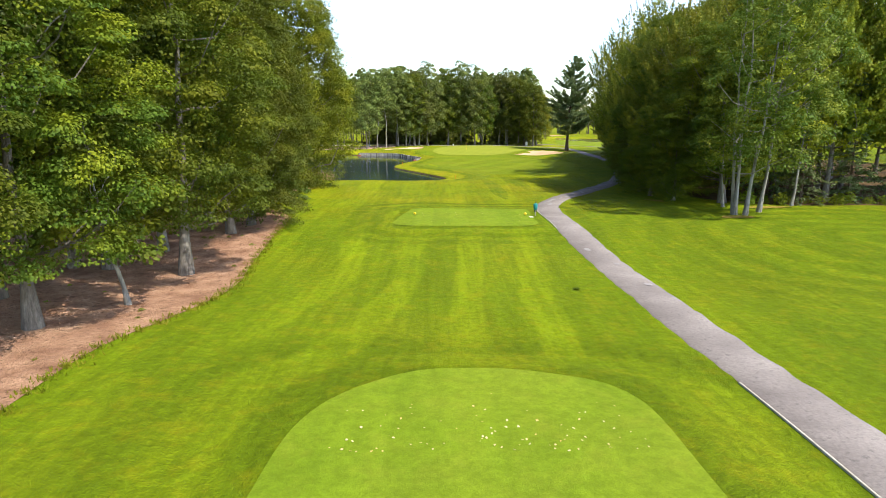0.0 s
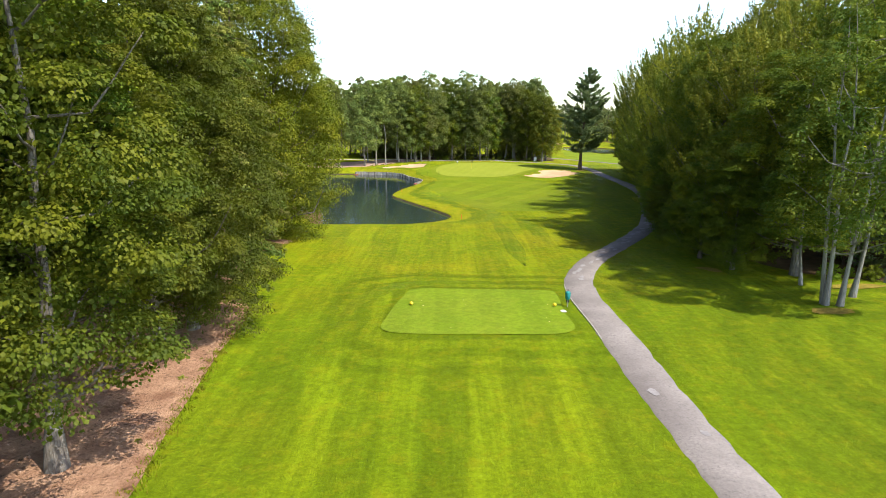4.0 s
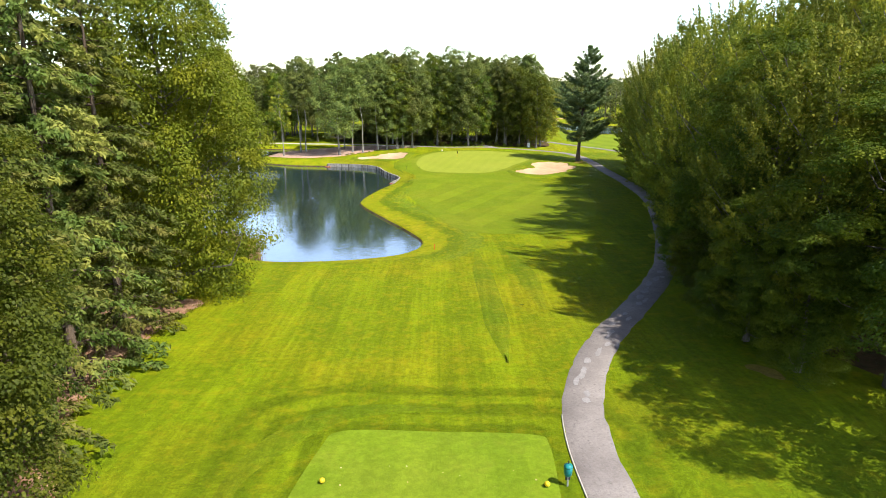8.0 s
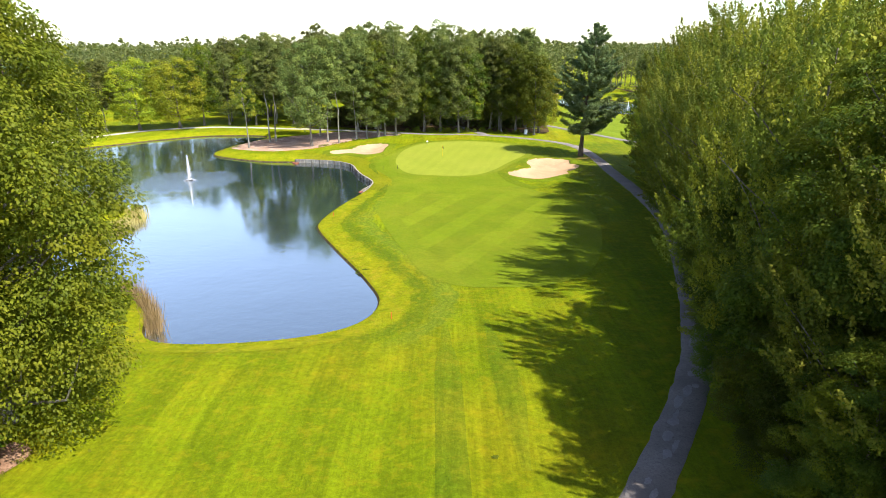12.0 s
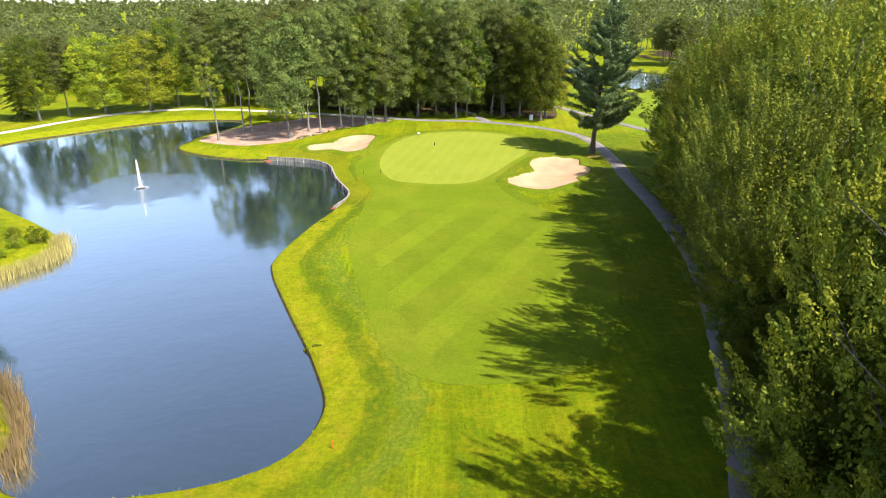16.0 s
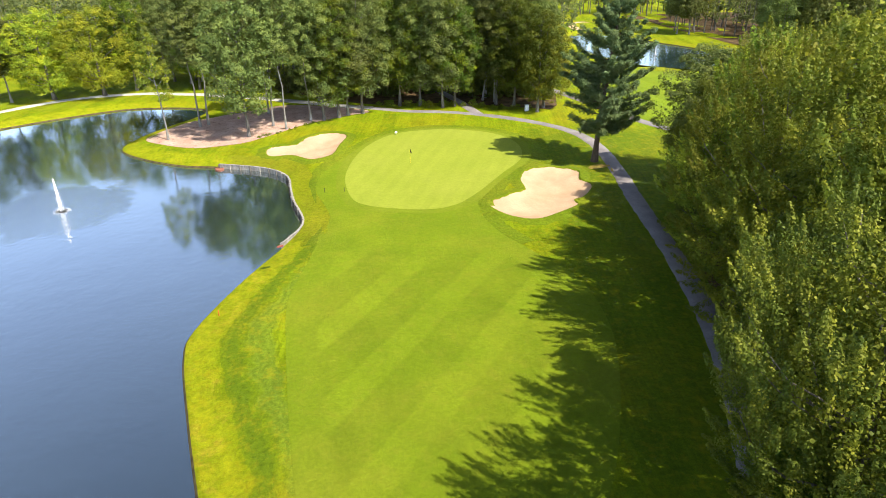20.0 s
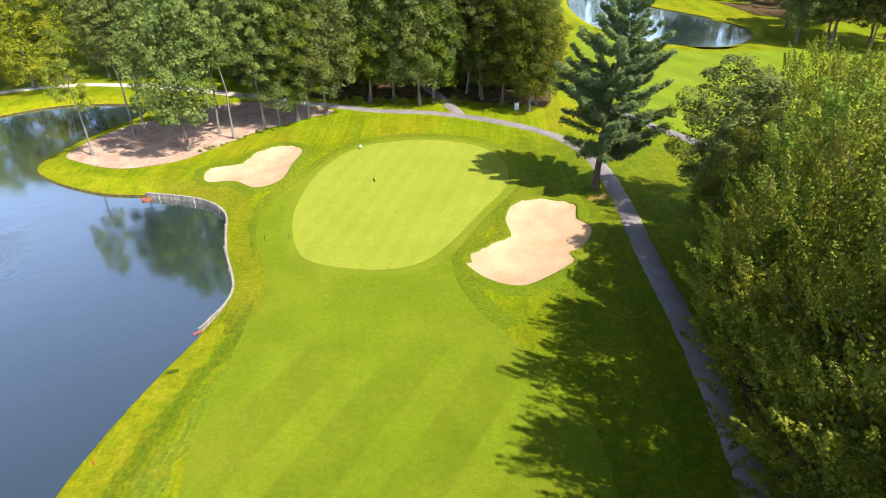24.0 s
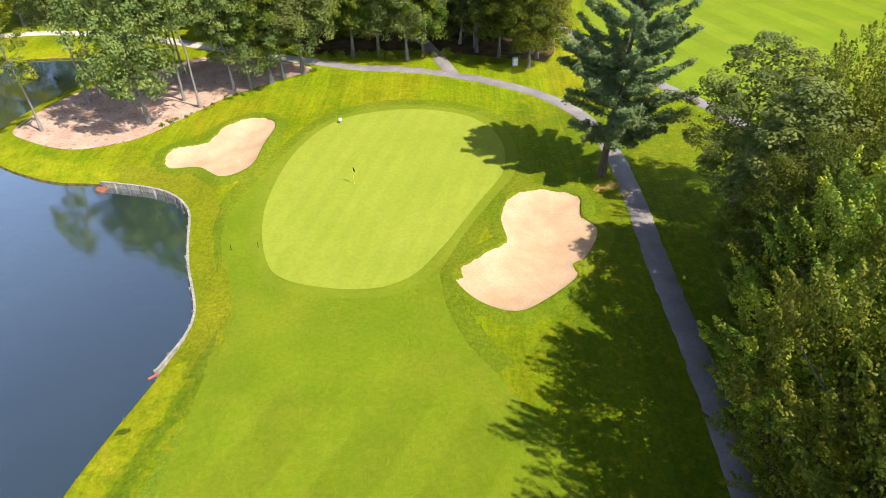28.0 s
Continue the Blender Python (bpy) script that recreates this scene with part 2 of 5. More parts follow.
        colour = blend(tree, maths(tree, "MULTIPLY", maths(tree, "MULTIPLY", maths(tree, "MULTIPLY", band(5.0, 4.0, 1.5), lap.outputs["Fac"]), fine_lines), 0.25), colour, (0.08, 0.13, 0.006))
    tuft = noised(tree, 2.6, 5.0, 0.75, low=0.38, high=0.62)
    colour = blend(tree, 1.0, colour, shade(tree, tuft, 1 - 0.2 * rough, 1 + 0.18 * rough), "MULTIPLY")
    grain = noised(tree, fine, 6.0, 0.75, low=0.3, high=0.7)
    colour = blend(tree, 1.0, colour, shade(tree, grain, 1 - 0.2 * rough, 1 + 0.2 * rough), "MULTIPLY")
    blot = noised(tree, 0.9, 4.0, 0.7, low=0.5, high=0.7)
    colour = blend(tree, maths(tree, "MULTIPLY", maths(tree, "MULTIPLY", blot, 0.6 * dryness), thin), colour, dry)
    tree.links.new(colour, bsdf.inputs["Base Color"])
    bsdf.inputs["Roughness"].default_value = 0.85
    bsdf.inputs["Specular IOR Level"].default_value = 0.06
    bumped(tree, bsdf, maths(tree, "ADD", noised(tree, fine * 1.6, 5.0, 0.7), maths(tree, "MULTIPLY", tuft, 1.5)), 0.7, relief)
    return mat


def plain(name, a, b, scale, rough=0.8, spec=0.3, relief=0.0, fine=None, metal=0.0, third=None):
    """Two or three colours mixed by noise at two sizes, with relief."""
    mat, tree, bsdf = nodes_of(name)
    colour = blend(tree, noised(tree, scale, 4.0), a, b)
    small = noised(tree, fine or scale * 9, 4.0, 0.65)
    colour = blend(tree, maths(tree, "MULTIPLY", small, 0.35), colour, tuple(0.55 * v for v in a))
    if third:
        colour = blend(tree, noised(tree, (fine or scale * 9) * 0.6, 5.0, 0.7, low=0.55, high=0.68), colour, third)
    tree.links.new(colour, bsdf.inputs["Base Color"])
    bsdf.inputs["Roughness"].default_value, bsdf.inputs["Metallic"].default_value = rough, metal
    bsdf.inputs["Specular IOR Level"].default_value = spec
    if relief:
        bumped(tree, bsdf, small, 0.8, relief)
    return mat


def leafy(name, dark, light, accent, share=0.25, through_light=0.4, gloss=0.14):
    """Leaves: each leaf takes its own colour; trees of one kind differ a little."""
    mat, tree, bsdf = nodes_of(name)
    island = tree.nodes.new("ShaderNodeNewGeometry").outputs["Random Per Island"]
    own = tree.nodes.new("ShaderNodeObjectInfo").outputs["Random"]
    lump = noised(tree, 1.1, 2.0, low=0.3, high=0.7)
    colour = blend(tree, maths(tree, "MULTIPLY_ADD", island, 0.34, maths(tree, "MULTIPLY_ADD", lump, 0.4, 0.16)), dark, light)
    patch = noised(tree, 0.45, 3.0, low=0.45, high=0.62)
    fac = maths(tree, "MULTIPLY", maths(tree, "MULTIPLY_ADD", own, 0.8, 0.35), maths(tree, "MULTIPLY", patch, share * 2.2))
    colour = blend(tree, clamped(tree, fac), colour, accent)
    hue = add(tree, "ShaderNodeHueSaturation")
    tree.links.new(maths(tree, "MULTIPLY_ADD", own, 0.055, 0.476), hue.inputs["Hue"])
    tree.links.new(maths(tree, "MULTIPLY_ADD", own, 0.55, 0.7), hue.inputs["Value"])
    tree.links.new(colour, hue.inputs["Color"])
    tree.links.new(hue.outputs[0], bsdf.inputs["Base Color"])
    bsdf.inputs["Roughness"].default_value, bsdf.inputs["Specular IOR Level"].default_value = 0.6, gloss
    back = tree.nodes.new("ShaderNodeBsdfTranslucent")
    tree.links.new(blend(tree, 0.3, hue.outputs[0], (0.3, 0.42, 0.03)), back.inputs[0])
    mix = tree.nodes.new("ShaderNodeMixShader")
    mix.inputs[0].default_value = through_light
    tree.links.new(bsdf.outputs[0], mix.inputs[1])
    tree.links.new(back.outputs[0], mix.inputs[2])
    tree.links.new(mix.outputs[0], tree.nodes["Material Output"].inputs[0])
    return mat


def bark(name, a, b, rough=0.9):
    mat, tree, bsdf = nodes_of(name)
    colour = blend(tree, noised(tree, 2.2, 5.0, 0.7, (1, 1, 0.22)), a, b)
    ridge = noised(tree, 14.0, 4.0, 0.7, (1, 1, 0.12))
    colour = blend(tree, maths(tree, "MULTIPLY", ridge, 0.5), colour, tuple(0.35 * v for v in a))
    tree.links.new(colour, bsdf.inputs["Base Color"])
    bsdf.inputs["Roughness"].default_value, bsdf.inputs["Specular IOR Level"].default_value = rough, 0.2
    bumped(tree, bsdf, ridge, 0.8, 0.04)
    return mat


def watery(name, ripple, scale, rough, stirred=None):
    mat, tree, bsdf = nodes_of(name)
    tree.links.new(blend(tree, noised(tree, 0.05, 3.0), (0.014, 0.032, 0.038), (0.022, 0.044, 0.05)), bsdf.inputs["Base Color"])
    bsdf.inputs["Roughness"].default_value, bsdf.inputs["IOR"].default_value = rough, 3.4
    bsdf.inputs["Specular IOR Level"].default_value = 1.0
    waves = maths(tree, "ADD", noised(tree, scale, 3.0, 0.6), maths(tree, "MULTIPLY", noised(tree, scale * 0.18, 2.0), 2.0))
    if stirred:
        away = box_away(tree, *stirred[:2], 0.0, 0.0)
        churn = noised(tree, 0.35, 3.0)
        near = tree.nodes.new("ShaderNodeMapRange")
        near.interpolation_type = "SMOOTHSTEP"
        for socket, v in zip(near.inputs[1:5], (stirred[2] - 1.5, stirred[2] + 1.2, 1.0, 0.0)):
            socket.default_value = v
        tree.links.new(maths(tree, "ADD", away, maths(tree, "MULTIPLY_ADD", churn, 3.0, -1.5)), near.inputs[0])
        rings = maths(tree, "SINE", maths(tree, "MULTIPLY", away, 5.0))
        drops = maths(tree, "ADD", maths(tree, "MULTIPLY", noised(tree, 3.0, 3.0), 4.0), rings)
        waves = maths(tree, "ADD", waves, maths(tree, "MULTIPLY", maths(tree, "MULTIPLY", drops, near.outputs[0]), 4.0))
        tree.links.new(maths(tree, "MULTIPLY_ADD", near.outputs[0], 0.17, rough), bsdf.inputs["Roughness"])
    bumped(tree, bsdf, waves, ripple, 0.05)
    return mat


ALONG, DIAGONAL = (1.0, -0.015), (0.885, -0.465)
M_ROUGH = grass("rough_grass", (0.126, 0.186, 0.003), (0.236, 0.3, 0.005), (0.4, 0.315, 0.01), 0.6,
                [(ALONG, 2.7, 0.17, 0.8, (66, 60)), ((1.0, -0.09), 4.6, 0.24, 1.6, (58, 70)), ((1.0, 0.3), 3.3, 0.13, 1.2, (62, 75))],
                rings=[(2.2, 54.5, 5.3, 5.0, 7.0, 2.2, 0.6), (1.0, 10.0, 4.4, 8.5, 7.5, 4.4, 0.62), (32.0, 44.0, 0.5, 0.5, 19.0, 3.0, 0.6)], streak=(2.2, 0.1, 1), rough=0.85, zone_tints=(9.5, 90, 66), fan=(-10.5, 0.7, 0.055, 3.75, 20.5, 49.0, 0.21), shore=True)
M_BANK = grass("bank_grass", (0.16, 0.205, 0.006), (0.29, 0.315, 0.008), (0.4, 0.31, 0.03), 0.35, fine=4.0, relief=0.2)
TURF_DARK, TURF_LIGHT, TURF_DRY = (0.118, 0.174, 0.007), (0.17, 0.228, 0.009), (0.27, 0.24, 0.025)
M_FAIRWAY = grass("fairway_grass", TURF_DARK, TURF_LIGHT, TURF_DRY, 0.3, [(DIAGONAL, 3.35, 0.2, 0.1, (138, 152)), ((0.885, 0.465), 3.0, 0.06, 0.1, (140, 155))], 14.0, 0.03, rough=0.45, inset=True)
M_FAR_FAIRWAY = grass("far_fairway_grass", (0.12, 0.18, 0.008), (0.18, 0.24, 0.012), (0.26, 0.25, 0.03), 0.25, [((0.94, 0.34), 4.2, 0.14, 0.4)], 10.0, 0.02, rough=0.4)
M_COLLAR = grass("collar_grass", (0.12, 0.165, 0.009), (0.18, 0.225, 0.013), (0.26, 0.24, 0.03), 0.25, [], 14.0, 0.02, rough=0.35)
M_FRINGE = grass("fringe_grass", (0.098, 0.15, 0.006), (0.165, 0.222, 0.009), (0.28, 0.24, 0.02), 0.35, [], 7.0, 0.06)
M_GREEN = grass("putting_green_grass", (0.203, 0.245, 0.024), (0.25, 0.284, 0.032), (0.275, 0.28, 0.05), 0.25, [((1, -0.25), 1.1, 0.05, 0.1)], 25.0, 0.006, rough=0.4)
M_TEE = grass("tee_grass", (0.115, 0.185, 0.009), (0.17, 0.24, 0.013), (0.26, 0.26, 0.03), 0.3, [(ALONG, 1.5, 0.08, 0.2)], 20.0, 0.012, rough=0.7)
M_TEE_EDGE = M_FRINGE
M_LANE_DARK = grass("dark_lane_grass", (0.1, 0.165, 0.005), (0.178, 0.245, 0.007), (0.33, 0.27, 0.012), 0.5, [], streak=(2.2, 0.12, 1), rough=0.9)
M_DRY = grass("dry_yellow_grass", (0.2, 0.17, 0.02), (0.32, 0.24, 0.05), (0.3, 0.19, 0.07), 0.6, [], 8.0, 0.08)
M_FOREST = plain("forest_floor_litter", (0.07, 0.045, 0.022), (0.16, 0.1, 0.05), 0.5, 0.95, 0.1, 0.08, third=(0.05, 0.075, 0.015))
M_MULCH = plain("bark_mulch", (0.27, 0.14, 0.085), (0.5, 0.3, 0.19), 0.8, 0.95, 0.15, 0.1, fine=7.0, third=(0.12, 0.065, 0.04))
M_DIRT = plain("bare_red_earth", (0.42, 0.26, 0.19), (0.56, 0.39, 0.3), 0.3, 0.95, 0.15, 0.05, third=(0.17, 0.1, 0.06))
M_SAND = plain("bunker_sand", (0.47, 0.305, 0.185), (0.56, 0.39, 0.25), 0.35, 0.95, 0.1, 0.015, fine=6.0)
M_PATH = plain("worn_asphalt", (0.2, 0.176, 0.172), (0.285, 0.255, 0.248), 0.35, 0.9, 0.1, 0.008, fine=8.0, third=(0.15, 0.135, 0.135))
M_PATH_PALE = plain("pale_gravel_path", (0.42, 0.39, 0.34), (0.52, 0.49, 0.43), 0.4, 0.95, 0.2, 0.01)
M_EARTH = plain("wet_bank_earth", (0.06, 0.045, 0.02), (0.15, 0.12, 0.045), 1.4, 0.9, 0.2, 0.05)
M_WATER = watery("pond_water", 0.05, 1.3, 0.085, (-38.2, 159.3, 9.0))
M_BARK = bark("grey_brown_bark", (0.12, 0.1, 0.085), (0.27, 0.245, 0.21))
M_BARK_PALE = bark("pale_grey_bark", (0.2, 0.185, 0.16), (0.38, 0.36, 0.32))
M_BARK_PINE = bark("pine_bark", (0.1, 0.07, 0.05), (0.2, 0.145, 0.105))
M_MAPLE = leafy("maple_leaves", (0.028, 0.05, 0.007), (0.112, 0.155, 0.014), (0.27, 0.26, 0.012), 0.28, 0.28)
# Brighter maple leaves for the pond tree, sunlit look put into the colour.
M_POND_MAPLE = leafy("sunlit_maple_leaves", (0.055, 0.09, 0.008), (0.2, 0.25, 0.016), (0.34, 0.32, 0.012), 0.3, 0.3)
M_OAK = leafy("dark_broad_leaves", (0.052, 0.072, 0.022), (0.176, 0.193, 0.048), (0.24, 0.24, 0.055), 0.28, 0.28)
M_ASH = leafy("olive_ash_leaves", (0.05, 0.08, 0.013), (0.232, 0.268, 0.027), (0.38, 0.355, 0.03), 0.46, 0.28)
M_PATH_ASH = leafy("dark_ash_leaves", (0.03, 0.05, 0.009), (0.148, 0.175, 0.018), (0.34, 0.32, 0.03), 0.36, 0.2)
M_TRIO = leafy("pale_trunk_tree_leaves", (0.035, 0.055, 0.009), (0.118, 0.145, 0.018), (0.24, 0.22, 0.025), 0.3, 0.22)
M_YELLOW = leafy("yellow_green_leaves", (0.13, 0.16, 0.014), (0.275, 0.295, 0.024), (0.38, 0.34, 0.02), 0.4, 0.3)
M_PINE = leafy("pine_needles", (0.06, 0.098, 0.036), (0.175, 0.225, 0.088), (0.21, 0.24, 0.09), 0.3, 0.2)
M_HEMLOCK = leafy("hemlock_needles", (0.055, 0.075, 0.014), (0.13, 0.15, 0.028), (0.22, 0.19, 0.045), 0.4, 0.25)
# Paler, less saturated leaves: distance haze is mixed into the colour.
M_FAR = leafy("hazed_far_wood_leaves", (0.095, 0.125, 0.05), (0.17, 0.197, 0.07), (0.24, 0.24, 0.065), 0.4, 0.3)
M_UNDER = leafy("undergrowth_leaves", (0.1, 0.14, 0.01), (0.2, 0.25, 0.018), (0.3, 0.28, 0.03), 0.3)
M_REED = leafy("dry_reeds", (0.26, 0.2, 0.08), (0.48, 0.37, 0.18), (0.4, 0.29, 0.12), 0.4, 0.2)

# ---- plan: outlines and heights ----
def spline(points, step, closed=True):
    """Points every step metres along a smooth curve through the given ones."""
    p = [np.array(v, float) for v in points]
    n, out = len(p), []
    for k in range(n if closed else n - 1):
        a, b, c, d = (p[(k + m) % n] if closed else p[min(max(k + m, 0), n - 1)] for m in (-1, 0, 1, 2))
        many = max(2, int(np.linalg.norm(c - b) / step))
        for u in np.arange(many) / many:
            out.append(0.5 * (2 * b + (c - a) * u + (2 * a - 5 * b + 4 * c - d) * u**2 + (3 * b - a - 3 * c + d) * u**3))
    if not closed:
        out.append(p[-1])
    return np.array(out)


def signed(xy, line):
    """Metres from a closed line: plus outside, minus inside."""
    out = np.empty(len(xy))
    a, b = line, np.roll(line, -1, 0)
    ab = b - a
    for k in range(0, len(xy), 4000):
        p = xy[k:k + 4000, None]
        u = np.clip(((p - a) * ab).sum(-1) / ((ab**2).sum(-1) + 1e-9), 0, 1)
        near = np.sqrt((((a + u[..., None] * ab) - p) ** 2).sum(-1)).min(1)
        cross = ((a[:, 1] > p[..., 1]) != (b[:, 1] > p[..., 1])) & (p[..., 0] < a[:, 0] + (p[..., 1] - a[:, 1]) * ab[:, 0] / np.where(ab[:, 1] == 0, 1e-9, ab[:, 1]))
        out[k:k + 4000] = np.where(cross.sum(1) % 2 == 1, -near, near)
    return out


POND = spline([(-16.7, 95.2), (-8.8, 94.9), (-1.9, 97.4), (0.4, 102.5), (-1.4, 108.7), (-5.7, 118), (-9.4, 126.5), (-10.1, 131), (-8.6, 140), (-6.4, 148.2),
               (-5.3, 154), (-8.2, 161.4), (-9.7, 166), (-11.4, 171.2), (-15.5, 175), (-23.4, 177), (-30, 177.8), (-38, 181.5), (-43.4, 186.3), (-43.6, 193),
               (-41.8, 201), (-38.6, 211), (-42, 217), (-55.5, 216.6), (-65, 209.5), (-73, 200.5), (-80, 191), (-79, 176), (-68, 162), (-54, 150), (-44, 142.5), (-38.2, 137.5),
               (-35.2, 132.4), (-36.0, 127.6), (-39.8, 123.6), (-44.5, 119), (-42, 113), (-34, 110.4), (-26.8, 107.4), (-22.6, 104.2), (-19.6, 100.6)], 1.0)
POND_FAR = spline([(57, 338), (55.5, 300), (62, 277), (70, 266.5), (84, 263), (97, 279), (95, 300), (83, 322), (77, 335), (68, 345)], 3.0)
SAND_R = spline([(17.4, 159), (19.9, 161.7), (21.9, 163.2), (22.6, 164.3), (22.3, 168), (23.6, 171.7), (26.8, 173.1), (30.8, 171.8), (30.6, 168.2), (31.8, 165.6),
                 (29.9, 161.5), (28.5, 160.4), (28.6, 158.6), (25.4, 155.6), (22.6, 154.2), (19.4, 155.6)], 0.4)
SAND_L = spline([(-16.9, 180.3), (-16.9, 183.3), (-13.3, 184.5), (-12, 189), (-8.8, 191.2), (-5.5, 189), (-5.8, 183), (-6.2, 178.3), (-8.8, 176.1), (-12, 178.3), (-15.6, 178.6)], 0.4)
SAND_FAR = spline([(60, 352), (66, 348), (73, 356), (76, 368), (70, 380), (62, 372)], 2.0)
GREEN = spline([(1.7, 158.7), (8, 157.2), (13, 158.6), (16.4, 163.4), (20, 170.5), (23.3, 177.5), (23.2, 185), (19.5, 190.7), (12.9, 192.5), (5.5, 191.2), (0.8, 187), (-2, 179), (-2.6, 170), (-1, 162.5)], 0.8)
FAIRWAY = spline([(-2.6, 152), (-2.4, 144), (-2.7, 135.5), (-1, 127.5), (2, 116.5), (4.6, 109), (8, 105.9), (12, 105.5), (18, 106.8), (22, 111), (25, 120), (26.6, 130), (25.6, 139), (21.5, 146), (18, 151.5),
                  (16.2, 158), (18, 164.6), (21.4, 171), (24.8, 178), (24.6, 186), (20.8, 191.4), (14, 193.8), (7, 193.2), (1.6, 189.4), (-1.6, 183), (-4.6, 176), (-6.2, 168), (-4.8, 160)], 0.8)
PATH = spline([(11.3, -18), (11.3, 8), (11.1, 22), (10.75, 32), (10.35, 42), (10.05, 52), (9.95, 58.5), (10.75, 63.7), (12.6, 69), (15.3, 74.2), (19.1, 80.3), (23.2, 87.5), (26.2, 94.5),
               (29.8, 106), (33, 118), (35.4, 130), (36.4, 145), (36.5, 160), (36.8, 172), (36.4, 183), (34.4, 191.5), (30, 198), (24, 202.2), (17.5, 205.2), (9, 207.6), (2, 209),
               (-4, 211.3)], 0.8, closed=False)
PATH_LEFT = spline([(-4, 211.3), (-14, 215), (-24, 219.5), (-34, 224), (-46, 227.3), (-60, 227.5), (-72, 222), (-79, 211.5), (-84.5, 200.5), (-92, 184), (-104, 165)], 1.2, closed=False)
PATH_WOOD = spline([(17.6, 205.6), (14.8, 214.5), (12, 222), (6, 236)], 1.0, closed=False)
PATH_RIGHT = spline([(30, 246), (38.4, 223.8), (46.7, 203), (52.2, 194), (56.5, 184), (61, 170), (63, 150)], 1.2, closed=False)
MULCH = spline([(-13, 8), (-12.9, 17), (-12.9, 22.5), (-11.8, 28), (-11.2, 33), (-12, 38.5), (-12.7, 46), (-13.2, 54), (-16.5, 60), (-17.4, 68), (-17.2, 76), (-16.4, 79.6), (-19, 80.6),
                (-24, 79), (-34, 77), (-42, 70), (-46, 40), (-44, 6), (-26, 2)], 1.0)
SPIT = spline([(-40.6, 190.3), (-36, 186), (-29.5, 183.8), (-23.6, 185.6), (-19.5, 190.5), (-15, 197.5), (-8, 204), (-4, 208.5), (-12, 212.5), (-22, 214.5), (-30, 209), (-37.6, 200.5)], 0.8)
FOREST_R = spline([(27, 77), (27.5, 69), (31, 63.6), (40, 62), (60, 61), (90, 60), (92, 110), (80, 150), (62, 174), (52, 170), (46, 164), (41, 153), (37.8, 138), (37.0, 128), (34.8, 116), (31.8, 105), (30.5, 97), (29.5, 87)], 1.5)
TEE_BACK = spline([(-4.3, 1), (-4.4, 12), (-3.8, 17), (-1.4, 19.7), (1, 20.2), (3.4, 19.8), (5.7, 18.3), (6.3, 14), (6.3, 1), (1, -0.6)], 0.6)
TEE_FRONT = spline([(-3.6, 49.8), (-3.9, 53), (-3.1, 58), (-2.2, 59.6), (2.5, 59.5), (7.2, 59.2), (7.9, 58.2), (7.7, 54), (7.3, 49.8), (2, 49.4)], 0.4)
HEIGHTS = [(1, 8, 0.0), (-14, 20, 0.1), (20, 20, -0.3), (7, 33, -0.6), (-6, 36, -0.45), (2, 54, 0.12), (25, 56, 0.2), (-15, 60, 0.2), (9, 79, -0.15), (-5, 83, 0.05), (6, 105, -0.45), (14, 118, -0.25),
           (-4, 128, -0.55), (12, 140, -0.2), (19, 155, -0.1), (-3, 155, -0.2), (4, 165, 0.35), (12, 175, 0.8), (12, 189, 1.2), (-5, 187, 1.0), (-15, 182, 0.3), (29, 164, 0.15), (34, 176, 0.4),
           (27, 200, 0.4), (-22, 190, 0.2), (-36, 190, 0.1), (36, 120, 0.1), (0, 215, 0.5)]
WATER = -1.0


def smooth(u):
    u = np.clip(u, 0, 1)
    return u * u * (3 - 2 * u)


def ground_height(xy):
    """The lie of the land without the pond's and the bunkers' hollows."""
    xy = np.asarray(xy, float)
    total, weight = np.zeros(len(xy)), np.full(len(xy), 0.02)
    for x, y, z in HEIGHTS:
        w = np.exp(-((xy[:, 0] - x) ** 2 + (xy[:, 1] - y) ** 2) / (2 * 9.0**2))
        total, weight = total + w * z, weight + w
    z = total / weight + 0.07 * np.sin(xy[:, 0] * 0.21 + 1) * np.cos(xy[:, 1] * 0.17) + 0.03 * np.sin(xy[:, 0] * 0.6 + xy[:, 1] * 0.43)
    for line, top in ((TEE_BACK, 0.12), (TEE_FRONT, 0.2)):
        away = signed(xy, line)
        z += (top - z) * (1 - smooth((away - 0.2) / 3.0))
    return z


def land(xy):
    """Height of finished ground: banks slope to the water, bunkers are bowls."""
    xy = np.asarray(xy, float)
    z = ground_height(xy)
    for line in (POND, POND_FAR):
        away = signed(xy, line)
        z = np.where(away > 0, WATER + 0.2 + (z - WATER - 0.2) * smooth((away + 0.3) / 4.5), WATER - 0.1 - 1.4 * smooth(-away / 3))
    for line in (SAND_R, SAND_L, SAND_FAR):
        away = signed(xy, line)
        z += 0.22 * np.exp(-((away - 0.5) / 0.9) ** 2) * (away > -0.2) - np.where(away < 0, 0.08 + 0.5 * smooth(-away / 3.5), 0)
    return z


# ---- mesh helpers ----
def finish(ob, mat, parent=None, soft=False):
    ob.data.materials.append(mat)
    if parent is not None:
        ob.parent = parent
    if soft:
        ob.data.polygons.foreach_set("use_smooth", [True] * len(ob.data.polygons))
    return ob


def mesh(name, verts, faces, mat, parent=None, soft=False, label=""):
    me = bpy.data.meshes.new(name)
    me.from_pydata([tuple(map(float, v)) for v in verts], [], [tuple(map(int, f)) for f in faces])
    me.update()
    return tagged(finish(new(name, me), mat, parent, soft), label)


